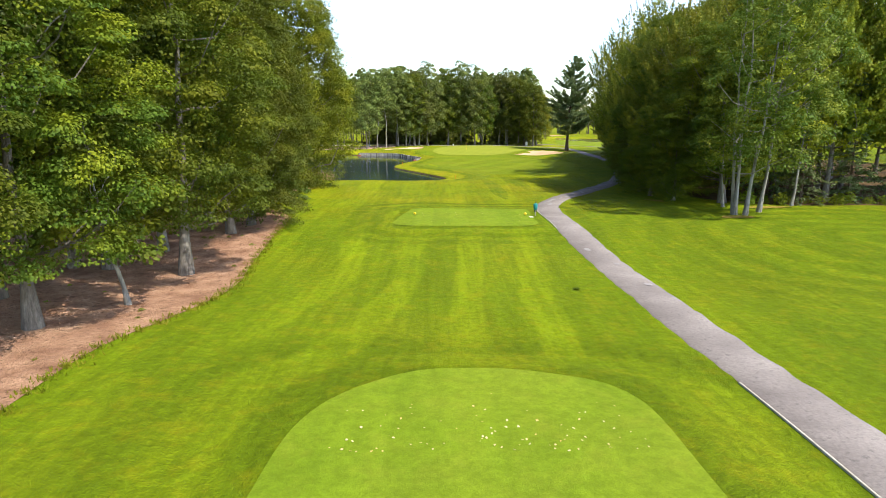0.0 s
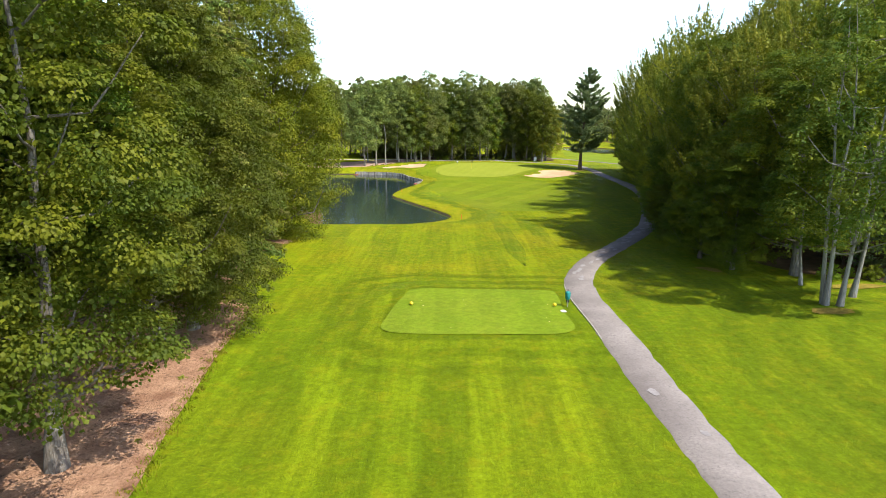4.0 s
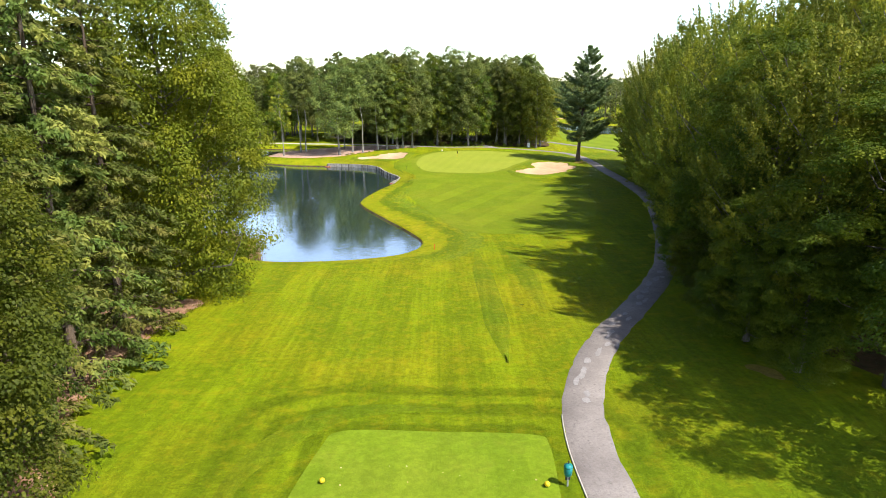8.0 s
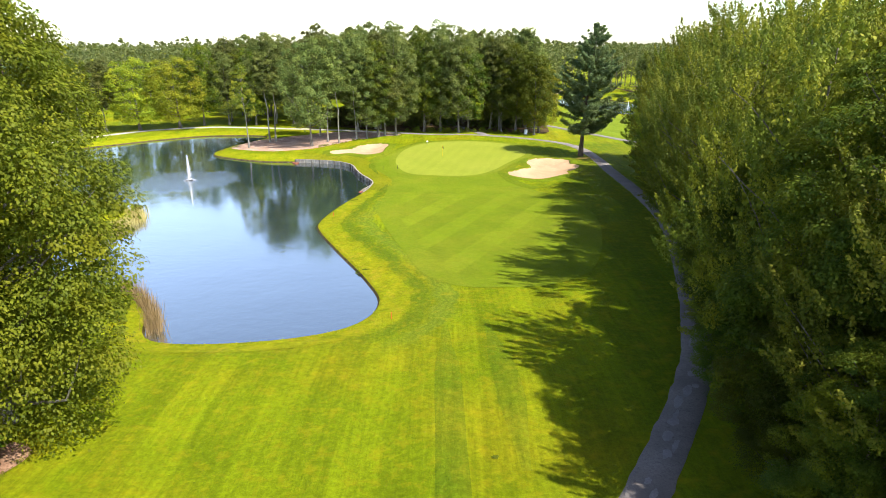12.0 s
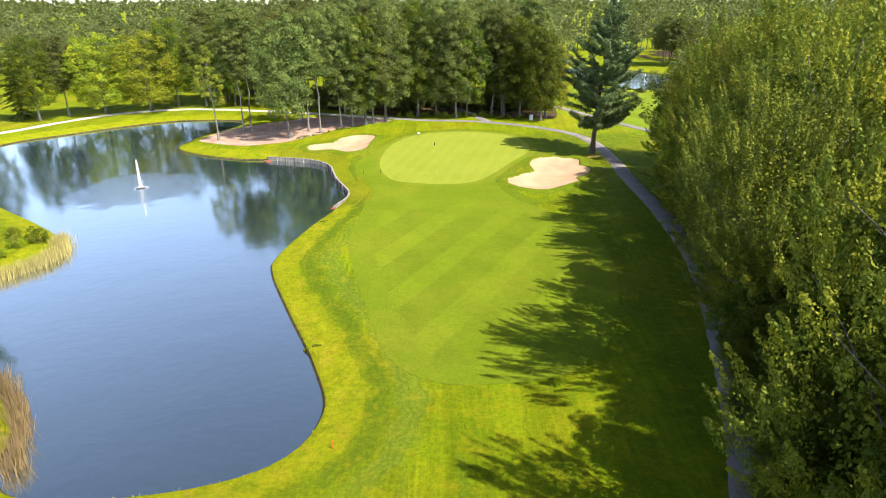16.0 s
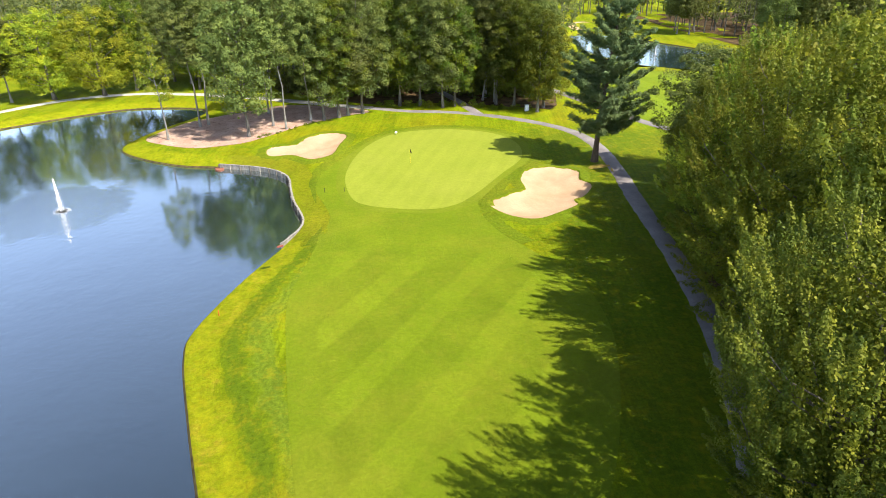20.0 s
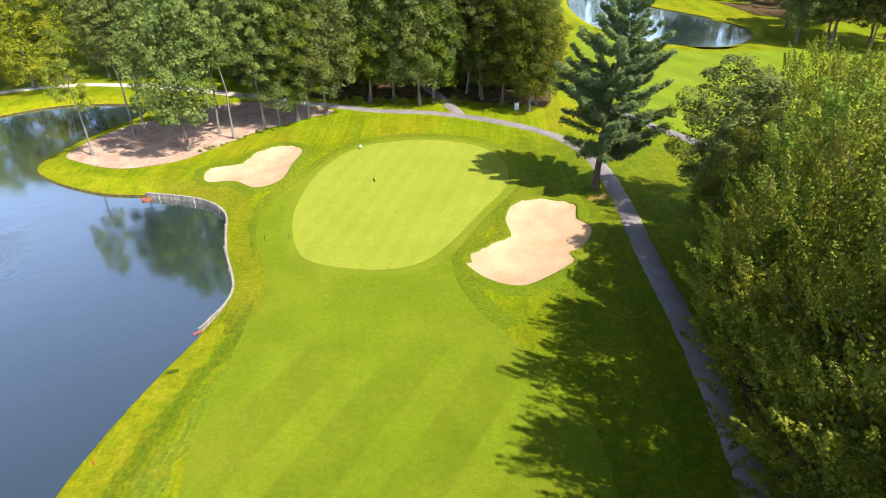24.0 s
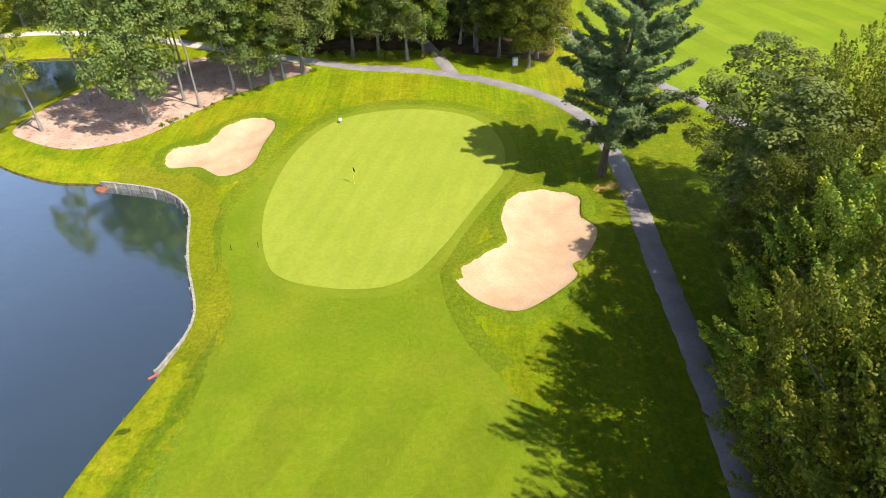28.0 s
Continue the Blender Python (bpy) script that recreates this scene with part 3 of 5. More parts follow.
def quads(name, verts, mat, parent=None):
    """A mesh of separate four-cornered leaves: verts in rows of four."""
    n = len(verts) // 4
    me = bpy.data.meshes.new(name)
    me.vertices.add(4 * n)
    me.vertices.foreach_set("co", np.asarray(verts, np.float32).ravel())
    me.loops.add(4 * n)
    me.loops.foreach_set("vertex_index", np.arange(4 * n, dtype=np.int32))
    me.polygons.add(n)
    me.polygons.foreach_set("loop_start", np.arange(0, 4 * n, 4, dtype=np.int32))
    me.update(calc_edges=True)
    me.validate()
    return finish(new(name, me), mat, parent)


def part(name, bm, mat, parent=None, label="", soft=False):
    me = bpy.data.meshes.new(name)
    bm.to_mesh(me)
    bm.free()
    return tagged(finish(new(name, me), mat, parent, soft), label)


def empty(name, place=(0, 0, 0), turn=0.0, scale=1.0):
    ob = new(name)
    ob.matrix_world = Matrix.LocRotScale(place, Euler((0, 0, turn)), (scale,) * 3)
    return ob


def on_land(x, y):
    return float(land([(x, y)])[0])


def sheet(name, line, mat, lift, step, label, category, height=land):
    """Ground cover inside a closed line, lying on the land."""
    from mathutils.geometry import delaunay_2d_cdt
    low, high = line.min(0), line.max(0)
    gx, gy = np.meshgrid(np.arange(low[0], high[0], step), np.arange(low[1], high[1], step))
    grid = np.stack([gx.ravel(), gy.ravel()], 1) + np.random.uniform(-0.2, 0.2, (gx.size, 2)) * step
    grid = grid[signed(grid, line) < -0.35 * step]
    xy = np.concatenate([line, grid])
    n = len(line)
    co, _, faces, *_ = delaunay_2d_cdt([Vector(v) for v in xy], [], [list(range(n))], 1, 1e-4)
    flat = np.array([tuple(v) for v in co])
    z = height(flat) + lift
    ob = mesh(name, np.c_[flat, z], faces, mat, soft=True)
    return tagged(ob, label, category, kind="structure")


def ribbon(name, line, offsets, lifts, mat, closed, label, category, height=land, heights=None, taper=False):
    """A strip along a line: offsets to its right hand, each with its lift over the land (or its own height)."""
    ahead = np.roll(line, -1, 0) - np.roll(line, 1, 0) if closed else np.gradient(line, axis=0)
    side = np.stack([ahead[:, 1], -ahead[:, 0]], 1)
    side /= np.linalg.norm(side, axis=1)[:, None] + 1e-9
    rows = []
    for k, (off, lift) in enumerate(zip(offsets, lifts)):
        off = np.broadcast_to(off, len(line))
        xy = line + side * off[:, None]
        z = height(xy) + lift
        if heights is not None and heights[k] is not None:
            ease = smooth(np.minimum(np.arange(len(xy)), np.arange(len(xy))[::-1]) / 5.0) if taper else 1.0
            z = z + (heights[k] - z) * ease
        rows.append(np.c_[xy, z])
    n, verts = len(line), np.concatenate(rows)
    faces = [(k * n + a, k * n + b, (k + 1) * n + b, (k + 1) * n + a) for k in range(len(rows) - 1) for a, b in ((i, (i + 1) % n) for i in range(n if closed else n - 1))]
    ob = mesh(name, verts, faces, mat, soft=True)
    return tagged(ob, label, category, kind="structure")


def wound(line):
    """The closed line run so that its right hand is outside."""
    x, y = line.T
    return line if (x * np.roll(y, -1) - y * np.roll(x, -1)).sum() > 0 else line[::-1]


# ---- ground ----
def spread(low, high, step, far):
    inner = list(np.arange(low, high + 0.01, step))
    a, d = inner[0], step
    before, after = [], []
    while a > -far:
        d *= 1.25
        a -= d
        before.append(a)
    a, d = inner[-1], step
    while a < far:
        d *= 1.25
        a += d
        after.append(a)
    return np.array(before[::-1] + inner + after)


gx, gy = spread(-52, 64, 1.0, 4200), spread(-6, 226, 1.15, 4200)
X, Y = np.meshgrid(gx, gy)
flat = np.stack([X.ravel(), Y.ravel()], 1)
gz = land(flat)
for line in (POND, POND_FAR):
    away = signed(flat, line)
    gz -= 0.3 * (away < 1.0)
for line in (SAND_R, SAND_L, SAND_FAR):
    gz -= 0.35 * (signed(flat, line) < 0.1)
gz -= 0.10 * (signed(flat, GREEN) < -1.8) + 0.1 * (signed(flat, FAIRWAY) < -1.2)
nx, ny = len(gx), len(gy)
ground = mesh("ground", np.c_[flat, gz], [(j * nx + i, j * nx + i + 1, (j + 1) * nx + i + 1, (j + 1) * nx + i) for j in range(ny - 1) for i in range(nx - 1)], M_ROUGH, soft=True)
near_pond = np.clip(signed(flat, POND), 0, 30)
for key, values in (("shore", near_pond), ("lap", smooth((flat[:, 0] + 19) / 8) * smooth((flat[:, 1] - 91) / 6) * smooth((162 - flat[:, 1]) / 12) * (flat[:, 0] < 30))):
    ground.data.attributes.new(key, "FLOAT", "POINT").data.foreach_set("value", values.astype(np.float32))
tagged(ground, "mown rough grass, patchy green and yellow, with mowing lanes", "ground", kind="structure")

pond_water = sheet("water", wound(POND), M_WATER, 0, 6.0, "still dark pond water mirroring trees and sky", "water", lambda p: np.full(len(p), WATER))
pond_far = sheet("water", wound(POND_FAR), M_WATER, 0, 12.0, "small far pond between fairways", "water", lambda p: np.full(len(p), WATER))
for line, some in ((wound(POND), "pond bank of long yellow-green grass with a dark cut edge"), (wound(POND_FAR), "grass bank round the far pond")):
    ribbon("bank_edge", line, (-0.5, 0.0, 0.12, 0.3), (0,) * 4, M_EARTH, True, "dark wet earth edge at the waterline", "bank", heights=(WATER - 0.5, WATER - 0.03, WATER + 0.16, WATER + 0.3))
    banks = (0.1, 0.3, 0.7, 1.3, 2.0, 3.0)
    strip = ribbon("bank", line, banks, (0, 0, 0.04, 0.05, 0.04, 0.01), M_ROUGH, True, some, "bank", heights=(WATER + 0.12, WATER + 0.34, None, None, None, None))
    strip.data.attributes.new("shore", "FLOAT", "POINT").data.foreach_set("value", np.repeat(banks, len(line)).astype(np.float32))
mown = sheet("fairway", FAIRWAY, M_FAIRWAY, 0.02, 1.3, "closely mown fairway with diagonal light and dark stripes", "fairway")
at = np.array([v.co[:2] for v in mown.data.vertices])
mown.data.attributes.new("inset", "FLOAT", "POINT").data.foreach_set("value", np.clip(-signed(at, FAIRWAY), 0, 20).astype(np.float32))
ribbon("green_collar", wound(GREEN), (-0.3, 0.0, 0.9, 1.3), (0.03, 0.055, 0.055, 0.03), M_COLLAR, True, "short collar of grass round the putting green", "grass")
apron = wound(FAIRWAY)
apron = np.roll(apron, -int(np.argmin(apron[:, 1])), 0)
ribbon("fringe", apron[apron[:, 1] > 147], (0.0, 0.15, 1.1, 1.9), (0.02, 0.05, 0.05, 0.0), M_FRINGE, False, "darker fringe of longer grass round the apron", "grass")


def lane(points, wide, mat, some):
    line = spline(points, 1.0, closed=False)
    sway = np.interp(np.arange(len(line)), np.arange(0, len(line) + 8, 4), np.random.RandomState(len(points) + int(10 * wide)).uniform(-0.12, 0.12, len(range(0, len(line) + 8, 4))))
    wide = wide * np.clip(np.minimum(np.arange(len(line)), np.arange(len(line))[::-1]) / 7.0, 0.12, 1.0)
    ribbon("mown_lane", line, (-wide / 2 - 0.1 + sway, -wide / 2 + 0.1 + sway, wide / 2 - 0.1 - sway, wide / 2 + 0.1 - sway), (0.0, 0.035, 0.035, 0.0), mat, False, some, "grass")


for points in ([(6.5, 97), (6.6, 92.8), (6.8, 79.5), (6.9, 68)], [(9.9, 98), (10.1, 95.8), (10.7, 87.5), (10.8, 78)], [(-6.8, 50.9), (-6.2, 56.6), (-2.8, 61.4), (3.3, 62.0)]):
    lane(points, 1.5, M_LANE_DARK, "dark mown lane in the rough")
sheet("putting_green", GREEN, M_GREEN, 0.065, 1.3, "smooth pale putting green", "putting green")
sheet("tee_box", TEE_BACK, M_TEE, 0.04, 1.0, "raised rounded tee of short grass strewn with leaves", "tee box")
sheet("tee_box", TEE_FRONT, M_TEE, 0.04, 0.8, "raised squarish tee of short grass", "tee box")
for line, some in ((SAND_R, "kidney-shaped sand bunker beside the green"), (SAND_L, "hourglass-shaped sand bunker behind the pond wall"), (SAND_FAR, "far pale sand bunker above a pond")):
    sheet("bunker", line, M_SAND, 0.0, 0.7 if line is not SAND_FAR else 3.0, some, "sand bunker")
    ribbon("bunker_lip", wound(line), (-0.06, 0.05, 0.25, 0.6, 1.1, 1.7), (-0.02, 0.1, 0.05, 0.04, 0.03, 0.0), M_TEE_EDGE, True, "turf lip round the sand", "grass")
sheet("mulch_bed", MULCH, M_MULCH, 0.03, 2.0, "bed of reddish bark mulch and dead leaves under trees", "mulch bed")
sheet("bare_earth", SPIT, M_DIRT, 0.03, 1.5, "bare pinkish earth under the trees on the spit", "bare earth")
sheet("forest_floor", FOREST_R, M_FOREST, 0.02, 3.0, "dark leaf litter under the wood", "forest floor")
HALF = 1.05
ragged = np.random.RandomState(4)
edge_l, edge_r = ragged.normal(0, 0.05, len(PATH)), ragged.normal(0, 0.05, len(PATH))
ribbon("cart_path", PATH, (-HALF - 0.15 + edge_l, -HALF + edge_l, 0.0, HALF + edge_r, HALF + 0.15 + edge_r), (-0.05, 0.05, 0.08, 0.05, -0.05), M_PATH, False, "winding grey asphalt cart path with worn patches", "path")
ribbon("cart_path", PATH_LEFT, (-1.3, -1.15, 0, 1.15, 1.3), (-0.05, 0.06, 0.08, 0.06, -0.05), M_PATH_PALE, False, "pale cart path along the far side of the pond", "path")
ribbon("cart_path", PATH_WOOD, (-1.1, -1, 0, 1, 1.1), (-0.05, 0.06, 0.07, 0.06, -0.05), M_PATH, False, "narrow path leading into the wood", "path")
ribbon("cart_path", PATH_RIGHT, (-1.2, -1.1, 0, 1.1, 1.2), (-0.05, 0.06, 0.08, 0.06, -0.05), M_PATH, False, "grey cart path beside the next fairway", "path")
FAR_FAIRWAY = spline([(44, 206), (53, 196), (62, 182), (80, 176), (104, 190), (122, 226), (124, 250), (104, 256), (80, 254), (62, 258), (50, 276), (46, 262), (43, 236)], 3.0)
sheet("fairway", FAR_FAIRWAY, M_FAR_FAIRWAY, 0.05, 4.0, "bright striped fairway of the next hole", "fairway")
sheet("forest_floor", spline([(-4, 214.5), (6, 215.5), (11, 216), (20, 214), (29, 211.5), (34, 214), (34, 250), (10, 258), (-24, 256), (-30, 236), (-20, 224)], 2.0), M_FOREST, 0.03, 4.0, "shaded leaf litter in the wood behind the green", "forest floor")
sheet("forest_floor", spline([(111, 299), (105, 323), (102, 345), (99, 380), (102, 412), (190, 412), (190, 262), (140, 286)], 4.0), M_FOREST, 0.04, 8.0, "shaded leaf litter under the far wood", "forest floor")

# ---- trees ----
def unit(v):
    return v / (np.linalg.norm(v, axis=-1, keepdims=True) + 1e-9)


def leaves(places, normals, along, length, width, rng, fold=0.18):
    """Folded four-cornered leaves at the places; normals and along give their lie."""
    t = unit(along - (along * normals).sum(-1, keepdims=True) * normals)
    b = np.cross(normals, t)
    size = rng.uniform(0.7, 1.3, (len(places), 1))
    L, W = length * size * 0.5, width * size * 0.5
    lift = normals * W * fold * 2
    return np.stack([places - t * L, places + b * W + lift - t * L * 0.15, places + t * L, places - b * W + lift - t * L * 0.15], 1).reshape(-1, 3)


def sprays(base, way, reach, thick, many, length, width, rng, up=0.5, loose=0.8, flat=None, proud=0.5, face=None):
    """Leaf sprays: each runs from its base along its way; the leaves stand out round it."""
    n = len(base)
    u = rng.uniform(0.0, 1.0, (n, many, 1)) ** 0.8
    r = thick[:, None, None] * np.sqrt(rng.uniform(0, 1, (n, many, 1))) * np.clip(1.06 - u, 0, 1) ** 0.6
    spin = unit(rng.normal(size=(n, many, 3)))
    w = unit(way)[:, None]
    spin = unit(spin - (spin * w).sum(-1, keepdims=True) * w * 0.7)
    if flat is not None:
        spin[..., 2] *= flat[:, None]
    p = base[:, None] + w * reach[:, None, None] * u + spin * r
    normal = unit(spin * proud + w * 0.25 + rng.normal(size=p.shape) * loose * 0.6 + np.array((0, 0, up)))
    if face is not None:
        normal = unit(normal + face[:, None] * 0.6)
    along = spin * 0.5 + w * 0.9 + rng.normal(size=p.shape) * 0.45
    return leaves(p.reshape(-1, 3), normal.reshape(-1, 3), along.reshape(-1, 3), length, width, rng)


def tubes(runs, sides=6):
    """Tapered tubes along runs of (points, radii): verts and faces of one mesh."""
    verts, faces = [], []
    for points, radii in runs:
        p, start = np.asarray(points, float), len(verts)
        ahead = unit(np.gradient(p, axis=0))
        ref = np.where(np.abs(ahead[:, 2:3]) > 0.9, np.array([[1.0, 0, 0]]), np.array([[0, 0, 1.0]]))
        a = unit(np.cross(ahead, ref))
        b = np.cross(ahead, a)
        for k in range(len(p)):
            for s in range(sides):
                c = 2 * math.pi * s / sides
                verts.append(p[k] + radii[k] * (math.cos(c) * a[k] + math.sin(c) * b[k]))
        for k in range(len(p) - 1):
            for s in range(sides):
                faces.append((start + k * sides + s, start + k * sides + (s + 1) % sides, start + (k + 1) * sides + (s + 1) % sides, start + (k + 1) * sides + s))
        faces.append(tuple(start + (len(p) - 1) * sides + s for s in range(sides)))
    return verts, faces


def bent(a, b, rng, sag=0.12, n=6, crooked=0.025):
    """A slightly crooked run of points from a to b that rises as it goes."""
    u = np.linspace(0, 1, n)[:, None]
    far = np.linalg.norm(np.subtract(b, a))
    crook = np.cumsum(rng.normal(0, crooked * far, (n, 3)), 0) * np.sin(u * math.pi)
    return np.asarray(a) + (np.asarray(b) - np.asarray(a)) * u + crook - np.array((0, 0, sag * far)) * np.sin(u * math.pi)


def profile(kind, u):
    """Crown half-width by height in the crown, 0 at its foot to 1 at its top."""
    if kind == "round":
        return np.sqrt(np.clip(1 - (1.75 * u - 0.8) ** 2, 0.03, 1))
    if kind == "tall":
        return np.clip(1.15 * np.sqrt(np.clip(1 - u, 0, 1)) * np.clip(0.5 + 1.6 * u, 0, 1), 0.06, 1)
    if kind == "vase":
        return np.clip(0.3 + 1.05 * u, 0, 1) * np.sqrt(np.clip(1 - (np.clip(u - 0.62, 0, 1) / 0.42) ** 2, 0.05, 1))
    if kind == "pine":
        return np.interp(u, (0, 0.08, 0.25, 0.45, 0.6, 0.8, 0.93, 1.0), (0.6, 0.95, 0.9, 1.0, 0.72, 0.4, 0.18, 0.05))
    return np.clip(1 - u, 0.03, 1) ** 0.8


def shift_of(places, axis):
    """Where the trunk's axis stands at each place's height."""
    return np.stack([np.interp(places[:, 2], axis[:, 2], axis[:, n]) for n in (0, 1)], 1)


def crown_spots(rng, many, height, foot, reach, form, axis, share=0.3):
    """Places of boughs spaced over a crown: centre, outward way, radius, height in the crown."""
    steps = np.linspace(0, 1, 200)
    weight = np.cumsum(profile(form, steps) + 0.12)
    u = np.interp((np.arange(many) + rng.uniform(0.1, 0.9, many)) / many * weight[-1], weight, steps)
    angle = np.arange(many) * 2.39996 + rng.uniform(-0.45, 0.45, many)
    way = np.stack([np.cos(angle), np.sin(angle), np.zeros(many)], 1)
    swell = rng.uniform(0, 6.283, 2)
    bulge = 1 + 0.14 * np.sin(angle * 2 + swell[0] + u * 4) + 0.1 * np.sin(angle * 3 + swell[1] - u * 7)
    big = reach * share * (1 - 0.3 * u) * rng.uniform(0.75, 1.25, many)
    wide = np.clip(reach * profile(form, u) * bulge - big * 0.55, 0.0, None) * rng.uniform(0.8, 1.06, many)
    centre = way * wide[:, None]
    centre[:, 2] = foot + (height - foot) * (0.03 + 0.93 * u) - big * 0.35
    centre[:, :2] += shift_of(centre, axis)
    out = unit(way * (1.05 - 0.55 * u)[:, None] + np.array((0, 0, 1.0)) * (0.05 + 0.85 * u)[:, None])
    return centre, out, big, u


def broadleaf(name, seed, height, foot, reach, trunk, leaf_mat, bark_mat, boughs, lobes, per, size, form="round", lean=(0, 0), stems=1, twigs=10, spire=1.0, sparse=0.0, filled=34, flat=0.6, plumes=0.0, share=0.34, droop=0.3, limb_parts=False):
    """A broad-leaved tree: trunk with roots and limbs, and a crown of boughs, each of many leafy lobes or upright shoots."""
    rng = np.random.RandomState(seed)
    root = new(name)
    runs, axes = [], []
    for s in range(stems):
        off = np.array((rng.uniform(-0.5, 0.5), rng.uniform(-0.5, 0.5), 0)) * (stems > 1)
        tip = np.array((lean[0] + off[0] * 3.0, lean[1] + off[1] * 3.0, height * 0.9))
        axis = bent(off + (0, 0, -0.3), tip, rng, 0.0, 9, 0.008)
        axis[:, :2] += np.sin(np.linspace(0, 3, 9))[:, None] * rng.uniform(-0.2, 0.2, 2)
        u = np.linspace(0, 1, 9)
        r = trunk / math.sqrt(stems) * (1 - 0.9 * u) * (1 + 0.75 * np.exp(-u * 30))
        runs.append((axis, r))
        axes.append(axis)
    axis = axes[0]
    centre, out, big, u = crown_spots(rng, boughs, height, foot, reach, form, axis, share)
    if sparse:
        keep = rng.uniform(size=boughs) > sparse
        centre, out, big, u = centre[keep], out[keep], big[keep], u[keep]
    n = len(centre)
    again = np.repeat(np.arange(n), lobes)
    ways = unit(rng.normal(size=(len(again), 3)) + out[again] * 1.0)
    squash = np.array((1, 1, flat))
    spots = centre[again] + ways * squash * (big[again] * rng.uniform(0.5, 1.05, len(again)))[:, None]
    if plumes:
        aim = out[again] * 0.7 + ways * 0.35 + rng.normal(0, 0.15, ways.shape) + np.array((0, 0, 1.0)) * spire * (0.15 + 0.9 * u[again])[:, None]
        long = rng.uniform(0.55, 1.25, len(again)) * plumes
        leafage = sprays(spots - unit(aim) * long[:, None] * 0.45, aim, long, rng.uniform(0.2, 0.32, len(again)) * plumes**0.5, per, size, size * 0.62, rng, 0.35, 0.5, None, 0.9)
    else:
        small = (big[again] * rng.uniform(0.4, 0.62, len(again)))[:, None, None]
        lie = unit(rng.normal(size=(len(again), per, 3)) + ways[:, None] * 0.7 + np.array((0, 0, 0.35)))
        p = spots[:, None] + lie * squash * small * rng.uniform(0.55, 1.12, (len(again), per, 1))
        p[..., 2] -= droop * ((lie[..., :2] ** 2).sum(-1)) * small[..., 0]
        normal = unit(lie * 0.8 + np.array((0, 0, 0.55)) + rng.normal(size=p.shape) * 0.32)
        along = lie * np.array((1, 1, 0.3)) + out[again][:, None] * 0.5 + np.array((0, 0, -0.45)) + rng.normal(size=p.shape) * 0.35
        leafage = leaves(p.reshape(-1, 3), normal.reshape(-1, 3), along.reshape(-1, 3), size, size * 0.78, rng)
    hub = np.repeat(centre, filled, 0)
    mid = shift_of(hub, axis)
    hub[:, :2] = mid + (hub[:, :2] - mid) * rng.uniform(0.1, 0.68, (len(hub), 1))
    hub += rng.normal(size=hub.shape) * np.repeat(big, filled)[:, None] * 0.38
    inner = leaves(hub, unit(rng.normal(size=hub.shape) + np.array((0, 0, 0.7))), rng.normal(size=hub.shape), size * 1.5, size * 1.25, rng)
    quads("crown", np.concatenate([leafage, inner]), leaf_mat, root)
    limbs = []
    for k in rng.permutation(n)[:twigs]:
        stem = axes[k % stems]
        far = np.linalg.norm(centre[k, :2] - shift_of(centre[k:k + 1], axis)[0])
        z = max(foot * 0.75, centre[k, 2] - rng.uniform(0.3, 0.6) * far - 1.0)
        start = np.array([np.interp(z, stem[:, 2], stem[:, m]) for m in (0, 1)] + [z])
        thickness = trunk * 0.36 * (1 - 0.7 * z / height)
        limbs.append((bent(start, centre[k] + out[k] * big[k] * 0.5, rng, crooked=0.035), np.linspace(thickness, 0.02, 6)))
    tv, tf = tubes(runs, 8)
    if limb_parts:
        stem = mesh("trunk", tv, tf, bark_mat, root, True)
        for run in limbs:
            mesh("limb", *tubes([run], 5), bark_mat, stem, True)
        return root
    lv, lf = tubes(limbs, 5)
    mesh("trunk", tv + lv, tf + [tuple(v + len(tv) for v in f) for f in lf], bark_mat, root, True)
    return root


